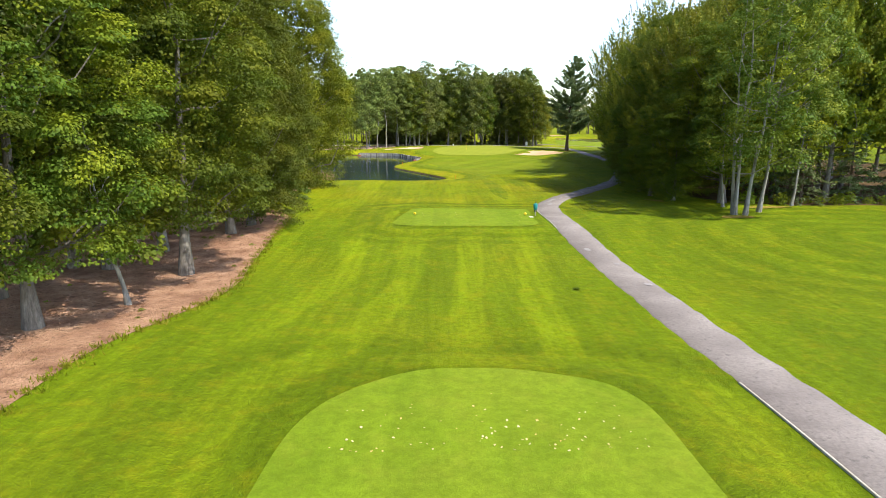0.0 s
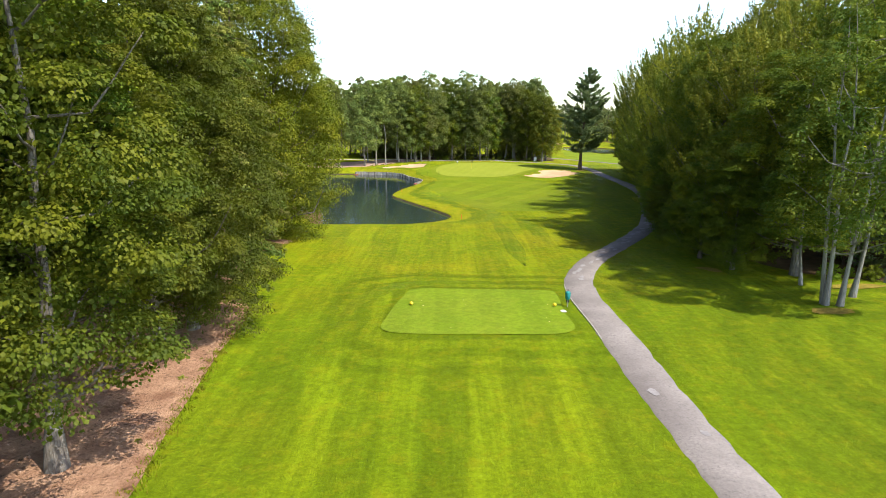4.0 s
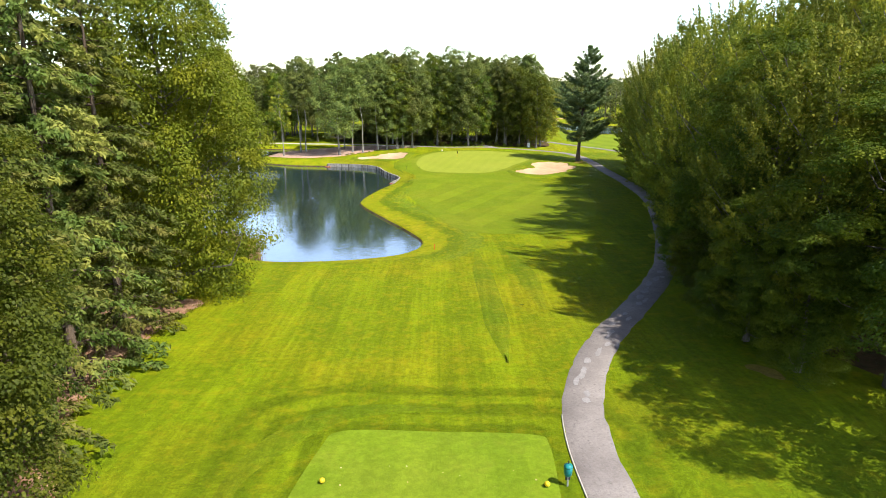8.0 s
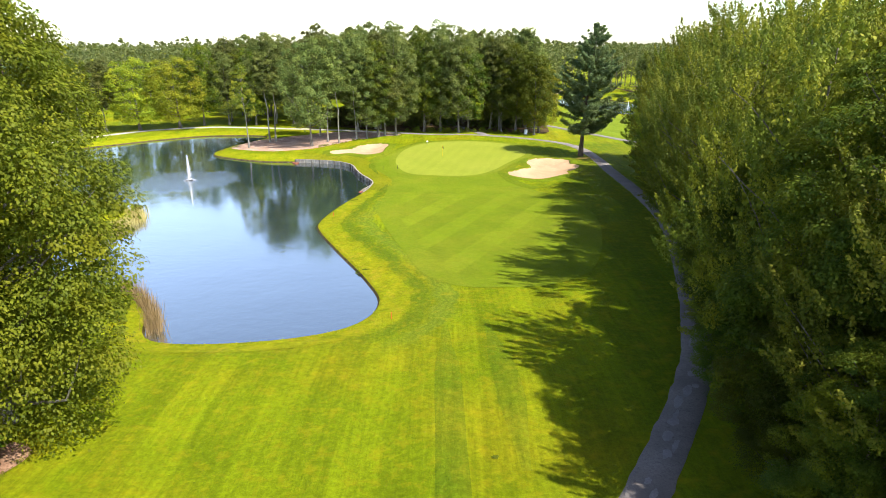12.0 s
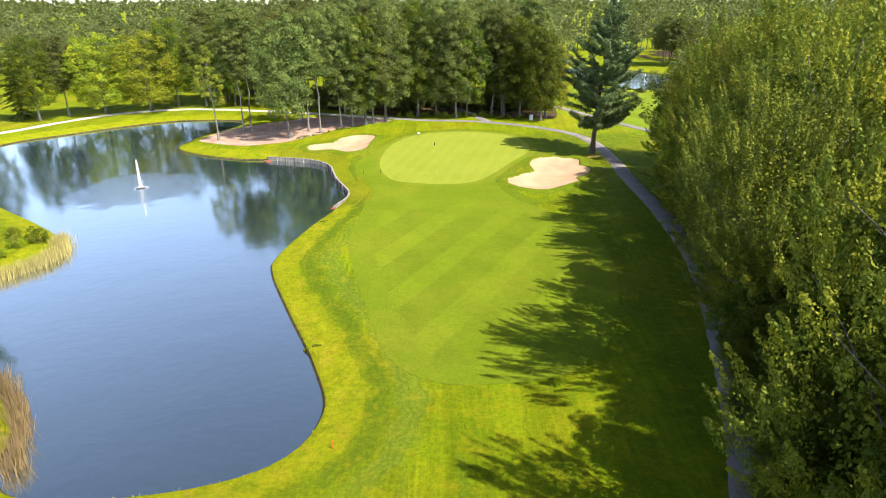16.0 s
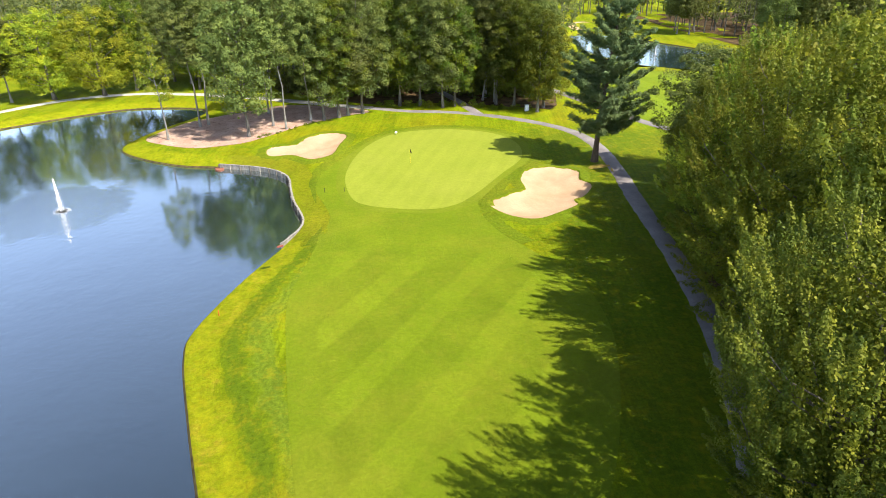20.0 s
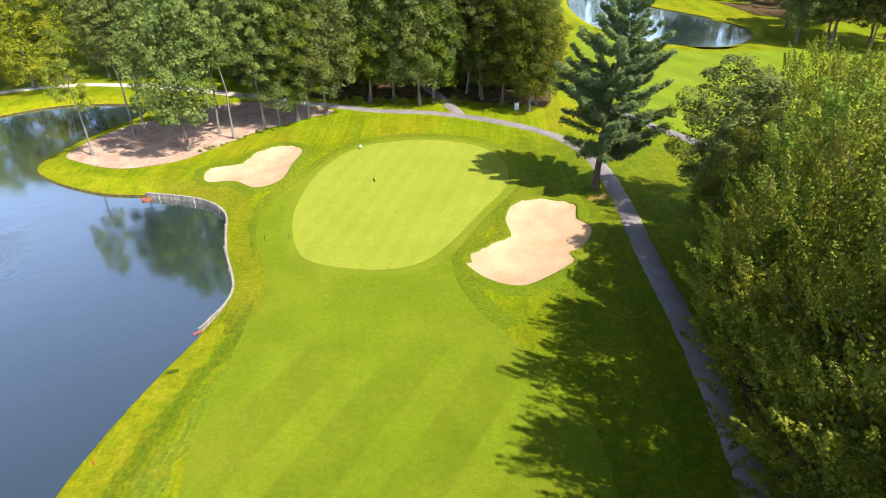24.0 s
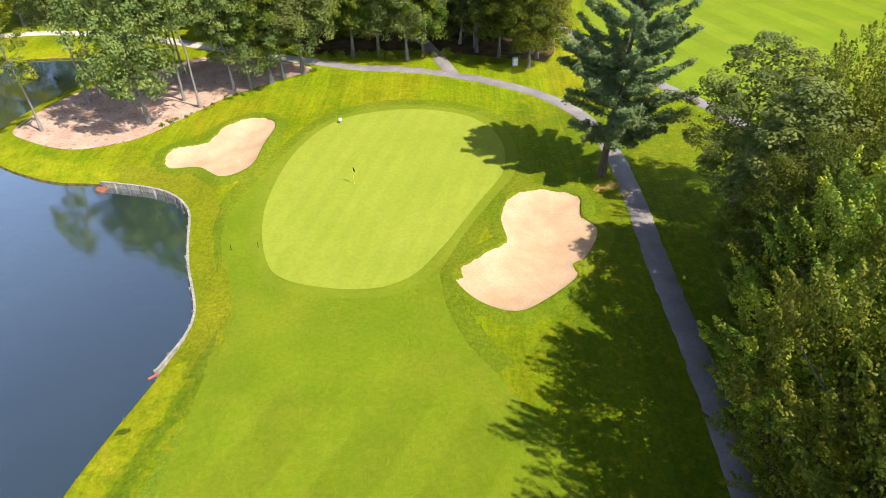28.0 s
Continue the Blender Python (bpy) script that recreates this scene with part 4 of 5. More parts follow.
def conifer(name, seed, height, foot, reach, trunk, leaf_mat, bark_mat, whorls, per, size, droop, gaps=0.15, plume=0.5, tip_lean=(0.0, 0.0), width=0.35, limb_parts=False, bushy=1.0, whorl=(4, 7), form="cone"):
    """A needle tree: straight trunk, whorls of limbs, tufts along each limb."""
    rng = np.random.RandomState(seed)
    root = new(name)
    axis = np.stack([np.linspace(0, 1, 10) ** 1.5 * tip_lean[0], np.linspace(0, 1, 10) ** 1.5 * tip_lean[1], np.linspace(-0.3, height, 10)], 1)
    u = np.linspace(0, 1, 10)
    tv, tf = tubes([(axis, trunk * (1 - 0.95 * u) * (1 + 0.5 * np.exp(-u * 25)))], 8)
    limbs, base, way, long, thick = [], [], [], [], []
    for k in range(whorls):
        v = (k + rng.uniform(0, 0.5)) / whorls
        z = foot + (height - foot) * v
        for a in range(rng.randint(*whorl)):
            if rng.uniform() < gaps:
                continue
            angle = rng.uniform(0, 2 * math.pi)
            far = reach * float(profile(form, np.array(v))) * rng.uniform(0.65, 1.15) * (1.0 if v > 0.12 else 0.85)
            start = np.array([np.interp(z, axis[:, 2], axis[:, 0]), np.interp(z, axis[:, 2], axis[:, 1]), z])
            out = np.array((math.cos(angle), math.sin(angle), 0))
            end = start + out * far + np.array((0, 0, far * (plume * (0.15 + v) - droop)))
            run = bent(start, end, rng, 0.1 if droop <= 0 else -0.08, 5)
            limbs.append((run, np.linspace(max(0.03, trunk * 0.25 * (1 - v)), 0.012, 5)))
            tufts = max(3, int(far / 0.42))
            for f in np.linspace(0.22, 1.0, tufts):
                p = np.array([np.interp(f, np.linspace(0, 1, 5), run[:, m]) for m in range(3)])
                for side in (-1, 1):
                    across = np.array((-out[1], out[0], 0)) * side
                    base.append(p)
                    way.append(out * 0.8 + across * rng.uniform(0.2, 0.9) + np.array((0, 0, plume * rng.uniform(0.1, 0.8) - droop * rng.uniform(0.3, 1.2))))
                    long.append(rng.uniform(0.5, 1.0) * min(1.0, 0.35 + far * 0.22) * (1.15 - 0.4 * f))
                    thick.append(rng.uniform(0.14, 0.26) * bushy * (1.12 - 0.62 * v))
    if limb_parts:
        stem = mesh("trunk", tv, tf, bark_mat, root, True)
        for run in limbs:
            mesh("limb", *tubes([run], 5), bark_mat, stem, True)
    else:
        lv, lf = tubes(limbs, 4)
        mesh("trunk", tv + lv, tf + [tuple(v + len(tv) for v in f) for f in lf], bark_mat, root, True)
    quads("crown", sprays(np.array(base), np.array(way), np.array(long), np.array(thick), per, size, size * width, rng, up=0.7, loose=0.6), leaf_mat, root)
    return root


KINDS = {}


def plant(kind, x, y, scale=1.0, turn=0.0, tall=1.0, lean=(0, 0)):
    """Stands a tree of the kind on the land; the first of a kind is the built one."""
    ob, used = KINDS[kind]
    m = Matrix.LocRotScale((x, y, on_land(x, y) - 0.05), Euler((lean[0], lean[1], turn)), (scale, scale, scale * tall))
    if used:
        return copy_thing(ob, m)
    KINDS[kind][1] = True
    ob.matrix_basis = m
    return ob


def kind(key, ob, label, group=""):
    KINDS[key] = [tagged(ob, label, "tree", group), False]


kind("maple_a", broadleaf("maple_tree", 11, 22, 3.4, 5.6, 0.3, M_MAPLE, M_BARK, 66, 12, 84, 0.155, "round", filled=70, twigs=20, flat=0.36, share=0.32, limb_parts=True), "tall green maple with a grey trunk at the wood's edge", "trees of the wood edge")
kind("maple_b", broadleaf("maple_tree", 12, 19, 1.6, 5.6, 0.3, M_MAPLE, M_BARK, 72, 12, 100, 0.138, "round", filled=150, twigs=16, flat=0.45, share=0.33, limb_parts=True), "bushy maple leafed nearly to the ground", "trees of the wood edge")
kind("ash_a", broadleaf("ash_tree", 21, 20, 2.0, 5.6, 0.28, M_ASH, M_BARK, 72, 6, 105, 0.155, "tall", spire=1.2, twigs=14, plumes=2.0, filled=110), "olive-green ash with upright leafy shoots", "trees of the wood edge")
kind("ash_b", broadleaf("ash_tree", 22, 18, 1.2, 6.2, 0.28, M_ASH, M_BARK, 76, 6, 105, 0.155, "round", spire=1.0, twigs=14, plumes=2.0, filled=110), "spreading ash with yellowing shoots", "trees of the wood edge")
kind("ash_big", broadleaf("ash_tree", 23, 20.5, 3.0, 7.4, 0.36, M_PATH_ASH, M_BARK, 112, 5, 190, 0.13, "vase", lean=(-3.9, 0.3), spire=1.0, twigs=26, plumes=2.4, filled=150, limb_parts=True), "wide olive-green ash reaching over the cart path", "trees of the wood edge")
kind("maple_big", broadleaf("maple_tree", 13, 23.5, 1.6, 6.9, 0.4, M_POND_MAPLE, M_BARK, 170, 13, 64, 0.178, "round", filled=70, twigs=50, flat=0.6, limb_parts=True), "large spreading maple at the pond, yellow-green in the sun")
kind("oak_a", broadleaf("broadleaf_tree", 31, 24, 4.6, 5.3, 0.24, M_OAK, M_BARK, 58, 9, 36, 0.27, "round", twigs=18), "dark green broadleaf tree with a clear trunk", "trees behind the green")
kind("oak_b", broadleaf("broadleaf_tree", 32, 22.5, 7.0, 4.6, 0.18, M_OAK, M_BARK_PALE, 50, 8, 36, 0.27, "tall", twigs=18), "slender dark broadleaf tree with a pale trunk", "trees behind the green")
kind("maple_far", broadleaf("maple_tree", 33, 21.5, 4.0, 5.2, 0.26, M_MAPLE, M_BARK, 56, 9, 36, 0.27, "round", twigs=16), "green maple beside the far path", "trees behind the green")
kind("yellow", broadleaf("maple_tree", 34, 19, 3.0, 5.6, 0.3, M_YELLOW, M_BARK, 60, 9, 36, 0.28, "round", twigs=16), "yellowing broad maple beyond the pond", "trees beyond the pond")
kind("inner", broadleaf("wood_tree", 41, 22, 7.0, 5.0, 0.24, M_OAK, M_BARK, 56, 8, 20, 0.44, "round", twigs=6, filled=12), "tall tree standing inside the wood", "trees inside the wood")
kind("inner_ash", broadleaf("wood_tree", 42, 20, 5.0, 5.4, 0.22, M_ASH, M_BARK, 60, 10, 36, 0.25, "tall", spire=1.2, twigs=6, plumes=1.8, filled=20), "olive-green tree inside the wood", "trees inside the wood")
kind("birch", broadleaf("birch_tree", 51, 18, 7.0, 2.8, 0.16, M_ASH, M_BARK_PALE, 34, 8, 22, 0.25, "tall", lean=(1.2, 0.2), twigs=16, sparse=0.2, filled=3), "thin pale-barked tree with sparse leaves", "pale slender trees")
kind("pale_trio", broadleaf("birch_tree", 52, 22, 5.0, 5.3, 0.27, M_TRIO, M_BARK_PALE, 70, 10, 44, 0.19, "round", lean=(0.6, 0.3), stems=3, twigs=26, sparse=0.15, filled=12, flat=0.5, limb_parts=True), "three pale trunks leaning from one root, thin crown", "pale slender trees")
kind("sapling", broadleaf("young_maple", 53, 9, 2.2, 2.4, 0.1, M_MAPLE, M_BARK_PALE, 22, 8, 20, 0.24, "tall", twigs=8, sparse=0.25, filled=2, limb_parts=True), "young maple with a thin pale trunk", "young trees")
kind("spit", broadleaf("maple_tree", 54, 17, 4.0, 4.6, 0.2, M_OAK, M_BARK, 52, 9, 34, 0.25, "round", twigs=18), "dark leafy maple on the bare spit", "trees on the spit")
kind("bare_spit", broadleaf("broadleaf_tree", 55, 25, 12.0, 4.2, 0.2, M_OAK, M_BARK_PALE, 50, 8, 36, 0.26, "round", lean=(0.5, 0.2), twigs=16), "tall broadleaf tree with a long bare pale trunk", "trees on the spit")
kind("hemlock", conifer("hemlock_tree", 61, 23, 0.8, 5.4, 0.3, M_HEMLOCK, M_BARK_PINE, 44, 12, 0.36, 0.26, 0.04, 0.15, bushy=1.4), "drooping olive-green hemlock leafed to the ground", "conifers")
kind("spruce", conifer("spruce_tree", 62, 12, 0.5, 2.4, 0.14, M_PINE, M_BARK_PINE, 26, 8, 0.28, 0.2, 0.05, 0.2), "small dark spruce in the wood's shade", "conifers")
kind("pine", conifer("white_pine", 63, 25.4, 4.6, 5.9, 0.42, M_PINE, M_BARK_PINE, 25, 36, 0.46, -0.06, 0.14, 0.6, (1.74, -0.83), 0.26, True, 3.0, (6, 9), "pine"), "tall lone white pine with upswept irregular limbs beside the path")
kind("pine_back", conifer("white_pine", 64, 27, 6.0, 4.4, 0.34, M_PINE, M_BARK_PINE, 22, 14, 0.6, -0.06, 0.15, 0.6, (0.5, 0.2), 0.3, bushy=1.7, form="pine"), "white pine rising over the wood", "conifers")
kind("shrub", broadleaf("shrub", 71, 2.6, 0.1, 1.5, 0.05, M_UNDER, M_BARK, 18, 6, 14, 0.2, "round", twigs=5, filled=5), "leafy green shrub at the wood's edge", "shrubs")

kind("thicket", broadleaf("thicket_tree", 72, 6.5, 0.2, 3.0, 0.08, M_OAK, M_BARK, 30, 7, 14, 0.32, "round", twigs=4, filled=8), "dense dark young tree in the wood's shade", "trees behind the green")
rows_rng = random.Random(7)


def jitter(a):
    return rows_rng.uniform(-a, a)


# the lone pine by the path
plant("pine", 34.2, 176.2, 1.0, 0.6)

# grove on the mulch bed
for k, x, y, s, h in (("maple_a", -16.9, 24.8, 0.9, 1.0), ("maple_a", -14.9, 35.5, 1.1, 1.05), ("maple_a", -16.2, 47.4, 1.0, 1.1), ("maple_b", -15.6, 50.6, 0.9, 1.15), ("maple_a", -19.8, 36.4, 1.0, 1.05),
                      ("maple_a", -18.8, 41.5, 1.0, 1.1), ("oak_a", -21.9, 36.4, 1.0, 1.0), ("oak_a", -21.5, 29.5, 1.0, 1.0), ("oak_a", -22.5, 21.5, 1.0, 1.0), ("maple_a", -17.5, 17.0, 0.95, 1.0), ("oak_a", -22.0, 12.5, 1.0, 1.0), ("maple_a", -20.5, 55.0, 0.95, 1.1)):
    plant(k, x, y, s, jitter(3), h)
plant("sapling", -14.9, 28.7, 1.15, 0.4, 1.0, (0.05, -0.12))
for x, y in ((-27, 21), (-27, 30), (-26, 42), (-25, 50), (-24, 58), (-30, 24), (-31, 37), (-32, 48), (-30, 57), (-25, 66), (-27, 74), (-33, 66), (-36, 30), (-37, 42), (-37, 55), (-28, 12), (-36, 18), (-34, 76), (-40, 66)):
    plant("inner", x + jitter(1.2), y + jitter(1.2), 1.0 + jitter(0.1), jitter(3), 1.05 + jitter(0.1))
plant("hemlock", -17.6, 58.2, 1.0, 0.3, 1.1)
plant("hemlock", -18.8, 65.4, 1.0, 1.2, 1.15)
plant("hemlock", -19.2, 72.0, 1.0, 1.9, 1.05)
plant("hemlock", -22.5, 61.5, 1.0, 2.6)
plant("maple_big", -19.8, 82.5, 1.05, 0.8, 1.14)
plant("maple_b", -25.5, 86.9, 1.0, 2.2, 1.0)
plant("maple_b", -35, 91, 1.0, 1.0)

# wood along the path: kind, place, width, height
FULL = {"ash_big": 20.5, "ash_a": 20, "ash_b": 18, "maple_a": 22, "maple_b": 19, "oak_a": 24, "oak_b": 22.5, "inner": 22, "inner_ash": 20}


def stand(k, x, y, s, high):
    return plant(k, x, y, s, jitter(0.5) if k == "ash_big" else jitter(3), (high + 0.4) / (FULL[k] * s))


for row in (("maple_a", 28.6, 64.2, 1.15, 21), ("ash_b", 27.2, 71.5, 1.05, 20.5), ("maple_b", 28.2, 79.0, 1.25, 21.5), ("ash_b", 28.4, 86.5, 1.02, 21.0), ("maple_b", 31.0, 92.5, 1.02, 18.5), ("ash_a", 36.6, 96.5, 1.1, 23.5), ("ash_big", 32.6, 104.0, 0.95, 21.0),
            ("ash_b", 36.2, 109.5, 1.2, 22), ("maple_b", 36.8, 117.0, 1.2, 22), ("ash_a", 38.2, 125.0, 1.3, 22), ("ash_b", 39.4, 133.0, 1.15, 21), ("ash_a", 40.4, 141.0, 1.25, 19.5), ("maple_b", 42.4, 149.0, 1.1, 19),
            ("oak_b", 43.4, 157.0, 1.2, 20.0), ("oak_a", 46.6, 170.0, 0.98, 18), ("ash_b", 51.0, 162.0, 1.05, 18)):
    stand(*row)
for row in (("ash_a", 36.0, 68.5, 1.15, 23.5), ("ash_b", 35.5, 76.5, 1.1, 23.5), ("ash_a", 38.0, 84.0, 1.2, 24), ("ash_b", 40.0, 91.5, 1.1, 24), ("ash_a", 41.5, 99.5, 1.25, 24), ("ash_b", 45.0, 106.5, 1.15, 24), ("ash_a", 46.0, 115.0, 1.2, 23.5),
            ("ash_b", 47.5, 123.0, 1.1, 23), ("ash_a", 48.5, 131.0, 1.2, 22), ("ash_b", 49.0, 139.5, 1.1, 21), ("ash_a", 50.0, 147.5, 1.1, 20), ("ash_b", 51.5, 154.5, 1.0, 18.5)):
    stand(*row)
for x, y, h in ((24.4, 66.5, 9), (23.6, 71.5, 10), (24.2, 77.5, 10), (25.6, 84.0, 9), (27.6, 92.0, 10), (29.6, 100.0, 9), (31.6, 107.0, 9), (35.0, 114.0, 9), (36.6, 122.0, 8.5)):
    stand("maple_b", x, y, 0.62, h)
for x, y in ((44, 70), (46, 80), (48, 90), (51, 99), (53, 108), (55, 118), (57, 130), (58, 141), (60, 150), (52, 72), (54, 84), (57, 95), (60, 106), (62, 116), (64, 128), (66, 140), (41, 66), (62, 76), (66, 90), (70, 104), (47, 65), (54, 65), (61, 66), (70, 68)):
    stand(rows_rng.choice(("inner_ash", "inner_ash", "inner")), x + jitter(1.5), y + jitter(1.5), 1.1 + jitter(0.1), 23 + jitter(1.5))
for x, y in ((47, 96), (52, 117)):
    plant("pine_back", x, y, 0.98, jitter(3), 1.0)
plant("pale_trio", 26.4, 55.8, 1.0, 0.3)
plant("birch", 29.3, 58.0, 1.05, -0.6)
plant("birch", 27.4, 61.2, 0.7, 2.2)
for x, y in ((34.5, 62), (46, 63.5)):
    plant("birch", x, y, 0.8, jitter(3), 1.1)
for x, y in ((36.5, 64), (35, 68), (42, 65), (48, 66), (55, 66)):
    plant("spruce", x, y, 1.0 + jitter(0.2), jitter(3))
for n in range(26):
    plant("shrub", 31 + n * 1.35 + jitter(0.5), 63.2 + jitter(0.7), 0.55 + rows_rng.random() * 0.45, jitter(3))

# trees on the spit and behind the green
plant("birch", -36.4, 189.2, 1.0, 0.6, 1.0, (0.0, -0.1))
for k, x, y, s in (("bare_spit", -34.0, 198.0, 0.95), ("spit", -22.7, 190.6, 1.25), ("bare_spit", -20.4, 197.8, 0.98), ("bare_spit", -17.4, 195.4, 0.9), ("bare_spit", -14.0, 200.7, 0.95), ("oak_a", -11.5, 200.8, 0.9),
                   ("maple_far", -9.0, 202.8, 1.0), ("oak_b", -7.6, 204.6, 0.95), ("oak_a", -5.0, 206.5, 1.0), ("maple_far", 1.7, 213.4, 1.05), ("oak_a", 6.0, 213.0, 1.02), ("oak_a", 10.6, 211.4, 1.05), ("maple_far", 12.9, 213.0, 0.9),
                   ("birch", 18.9, 219.0, 1.2), ("oak_a", 21.6, 215.0, 1.0), ("maple_far", 25.0, 212.0, 0.95), ("maple_far", 29.3, 208.2, 0.84), ("yellow", 31.0, 212.0, 0.9), ("bare_spit", -33.0, 199.4, 1.0), ("bare_spit", -24.0, 208.0, 0.92)):
    plant(k, x, y, s, jitter(3), 1.07 + jitter(0.07))
for n in range(44):
    x, y = -34 + 66 * rows_rng.random(), 217 + 34 * rows_rng.random()
    if not (8 < x < 19 and y < 226) and not (x < -20 and y < 229):
        plant("inner" if y > 224 else "oak_b", x, y, 1.02 + jitter(0.1), jitter(3), 1.14 + jitter(0.1))
for n in range(18):
    plant("shrub", -3 + n * 1.8 + jitter(0.6), 212.5 + jitter(1.0) - (n > 12) * 2, 0.7 + 0.4 * rows_rng.random(), jitter(3))

thick = random.Random(31)
for n in range(26):
    x = -24 + n * 2.25 + thick.uniform(-0.8, 0.8)
    if not 9 < x < 15.5:
        plant("thicket", x, 224.5 + thick.uniform(-3.0, 6.0) + (x < -12) * 5, thick.uniform(0.8, 1.2), thick.uniform(-3, 3))
# trees beyond the pond
for k, x, y, s, h in (("maple_far", -85.8, 212.1, 0.9, 0.95), ("oak_b", -82.9, 219.0, 0.95, 1), ("yellow", -75.6, 222.6, 1.4, 0.8), ("yellow", -66.0, 226.0, 1.42, 0.8), ("maple_far", -61.5, 232.0, 1.0, 1.0), ("oak_a", -55.0, 234.0, 0.9, 0.95),
                      ("maple_far", -47.0, 233.0, 0.95, 1.0), ("oak_b", -42.0, 236.0, 1.0, 1.0), ("oak_a", -36.0, 232.0, 1.0, 1.0), ("maple_far", -95.0, 205.0, 1.0, 1.0), ("hemlock", -91.0, 214.0, 0.8, 0.9)):
    plant(k, x, y, s, jitter(3), h)
for n in range(40):
    x, y = -62 + 62 * rows_rng.random(), 240 + 42 * rows_rng.random()
    plant("inner" if y > 252 else rows_rng.choice(("maple_far", "oak_b")), x, y, 1.0 + jitter(0.12), jitter(3), 1.0 + jitter(0.12))
for k, x, y in (("oak_a", 118, 262), ("oak_a", 126, 254), ("maple_far", 112, 270), ("oak_b", 97, 336), ("oak_b", 101, 334), ("birch", 105, 340), ("birch", 108, 338), ("oak_b", 99, 345), ("oak_a", 132, 246), ("oak_a", 128, 236), ("maple_far", 134, 226), ("oak_a", 100, 262), ("inner", 106, 258), ("oak_a", 104, 268), ("inner", 112, 252), ("inner", 110, 264), ("inner", 118, 254), ("inner", 116, 274), ("inner", 124, 266), ("inner", 106, 280), ("inner", 112, 288), ("inner", 120, 284)):
    plant(k, x, y, 1.0, jitter(3))


def wood_stuff(name, seed, areas, label):
    """Far woods: many simple crowns and trunks in one mesh."""
    rng = np.random.RandomState(seed)
    out, runs = [], []
    for (x0, x1, y0, y1), many, per, size in areas:
        for _ in range(many):
            x, y = rng.uniform(x0, x1), rng.uniform(y0, y1)
            big = max(1.0, size / 2.2)
            h, r = rng.uniform(15, 23) * min(big, 1.25), rng.uniform(4.4, 6.4) * big
            n = max(6, per // 12)
            u = rng.uniform(0, 1, n)
            a = rng.uniform(0, 6.283, n)
            way = np.stack([np.cos(a), np.sin(a), np.zeros(n)], 1)
            c = np.array((x, y, 0)) + way * (r * profile("round", u) * rng.uniform(0.5, 1, n))[:, None]
            c[:, 2] = h * (0.25 + 0.72 * u)
            aim = way + np.array((0, 0, 1.0)) * (0.2 + u)[:, None]
            out.append(sprays(c, aim, np.full(n, 1.9 * big), np.full(n, 1.3 * big), 16, size * 0.8, size * 0.6, rng))
            if per > 150:
                runs.append(([(x, y, -0.3), (x, y, h * 0.3), (x, y, h * 0.8)], (0.25, 0.18, 0.05)))
    root = new(name)
    quads("crowns", np.concatenate(out), M_FAR, root)
    if runs:
        v, f = tubes(runs, 4)
        mesh("trunks", v, f, M_BARK, root)
    return tagged(root, label, "wood", kind="stuff")


wood_stuff("far_wood", 5, [((-190, -95, 275, 330), 46, 320, 1.0), ((-95, 20, 282, 330), 60, 320, 1.0), ((20, 52, 290, 330), 12, 320, 1.0), ((30, 140, 410, 440), 60, 320, 1.0), ((135, 200, 215, 400), 70, 320, 1.0),
                           ((-150, -100, 180, 230), 14, 320, 1.0), ((112, 175, 296, 345), 60, 320, 1.0), ((104, 175, 345, 410), 60, 320, 1.0), ((70, 130, 60, 170), 46, 200, 1.1)], "far deciduous wood beyond the fairways")
wood_stuff("distant_wood", 6, [((-420, 20, 330, 470), 260, 130, 1.7), ((20, 420, 440, 560), 240, 130, 1.7), ((200, 420, 230, 440), 110, 130, 1.7), ((-420, -190, 170, 330), 110, 130, 1.7),
                               ((-900, 900, 560, 900), 420, 72, 2.8), ((-900, 0, 470, 560), 130, 72, 2.8), ((-1600, 1600, 900, 1500), 700, 60, 5.5), ((-2400, 2400, 1500, 2100), 500, 48, 8.0)], "distant forest running to the horizon")

# ---- things on the course ----
M_WOOD = bark("weathered_wood", (0.3, 0.27, 0.23), (0.52, 0.48, 0.42), 0.85)
M_WOOD_DARK = bark("dark_post_wood", (0.13, 0.11, 0.09), (0.28, 0.25, 0.21), 0.85)
M_RED = plain("red_paint", (0.32, 0.08, 0.055), (0.42, 0.14, 0.1), 3.0, 0.6)
M_RUST = plain("rusty_brown_metal", (0.22, 0.08, 0.05), (0.36, 0.14, 0.08), 4.0, 0.8, relief=0.01)
M_WHITE = plain("white_plastic", (0.72, 0.72, 0.7), (0.82, 0.82, 0.8), 3.0, 0.45)
M_TEAL = plain("teal_plastic", (0.01, 0.16, 0.17), (0.02, 0.24, 0.24), 4.0, 0.4)
M_BLACK = plain("black_plastic", (0.015, 0.015, 0.016), (0.04, 0.04, 0.04), 4.0, 0.5)
M_YELLOW_PAINT = plain("yellow_paint", (0.72, 0.5, 0.02), (0.8, 0.58, 0.04), 4.0, 0.4)
M_ORANGE = plain("orange_paint", (0.7, 0.16, 0.03), (0.8, 0.24, 0.05), 4.0, 0.5)
M_GREY_METAL = plain("grey_metal", (0.3, 0.31, 0.31), (0.42, 0.42, 0.42), 3.0, 0.5)
M_FOAM = plain("white_spray", (0.86, 0.88, 0.9), (0.95, 0.96, 0.97), 3.0, 0.35)
M_PALE_LEAF = plain("pale_fallen_leaf", (0.55, 0.4, 0.12), (0.75, 0.68, 0.42), 2.0, 0.7)
M_EDGING = plain("pale_concrete_edging", (0.36, 0.34, 0.27), (0.5, 0.48, 0.4), 1.5, 0.9)
M_PATCH = plain("pale_worn_asphalt", (0.255, 0.237, 0.245), (0.34, 0.32, 0.325), 0.9, 0.95, 0.2, 0.008)
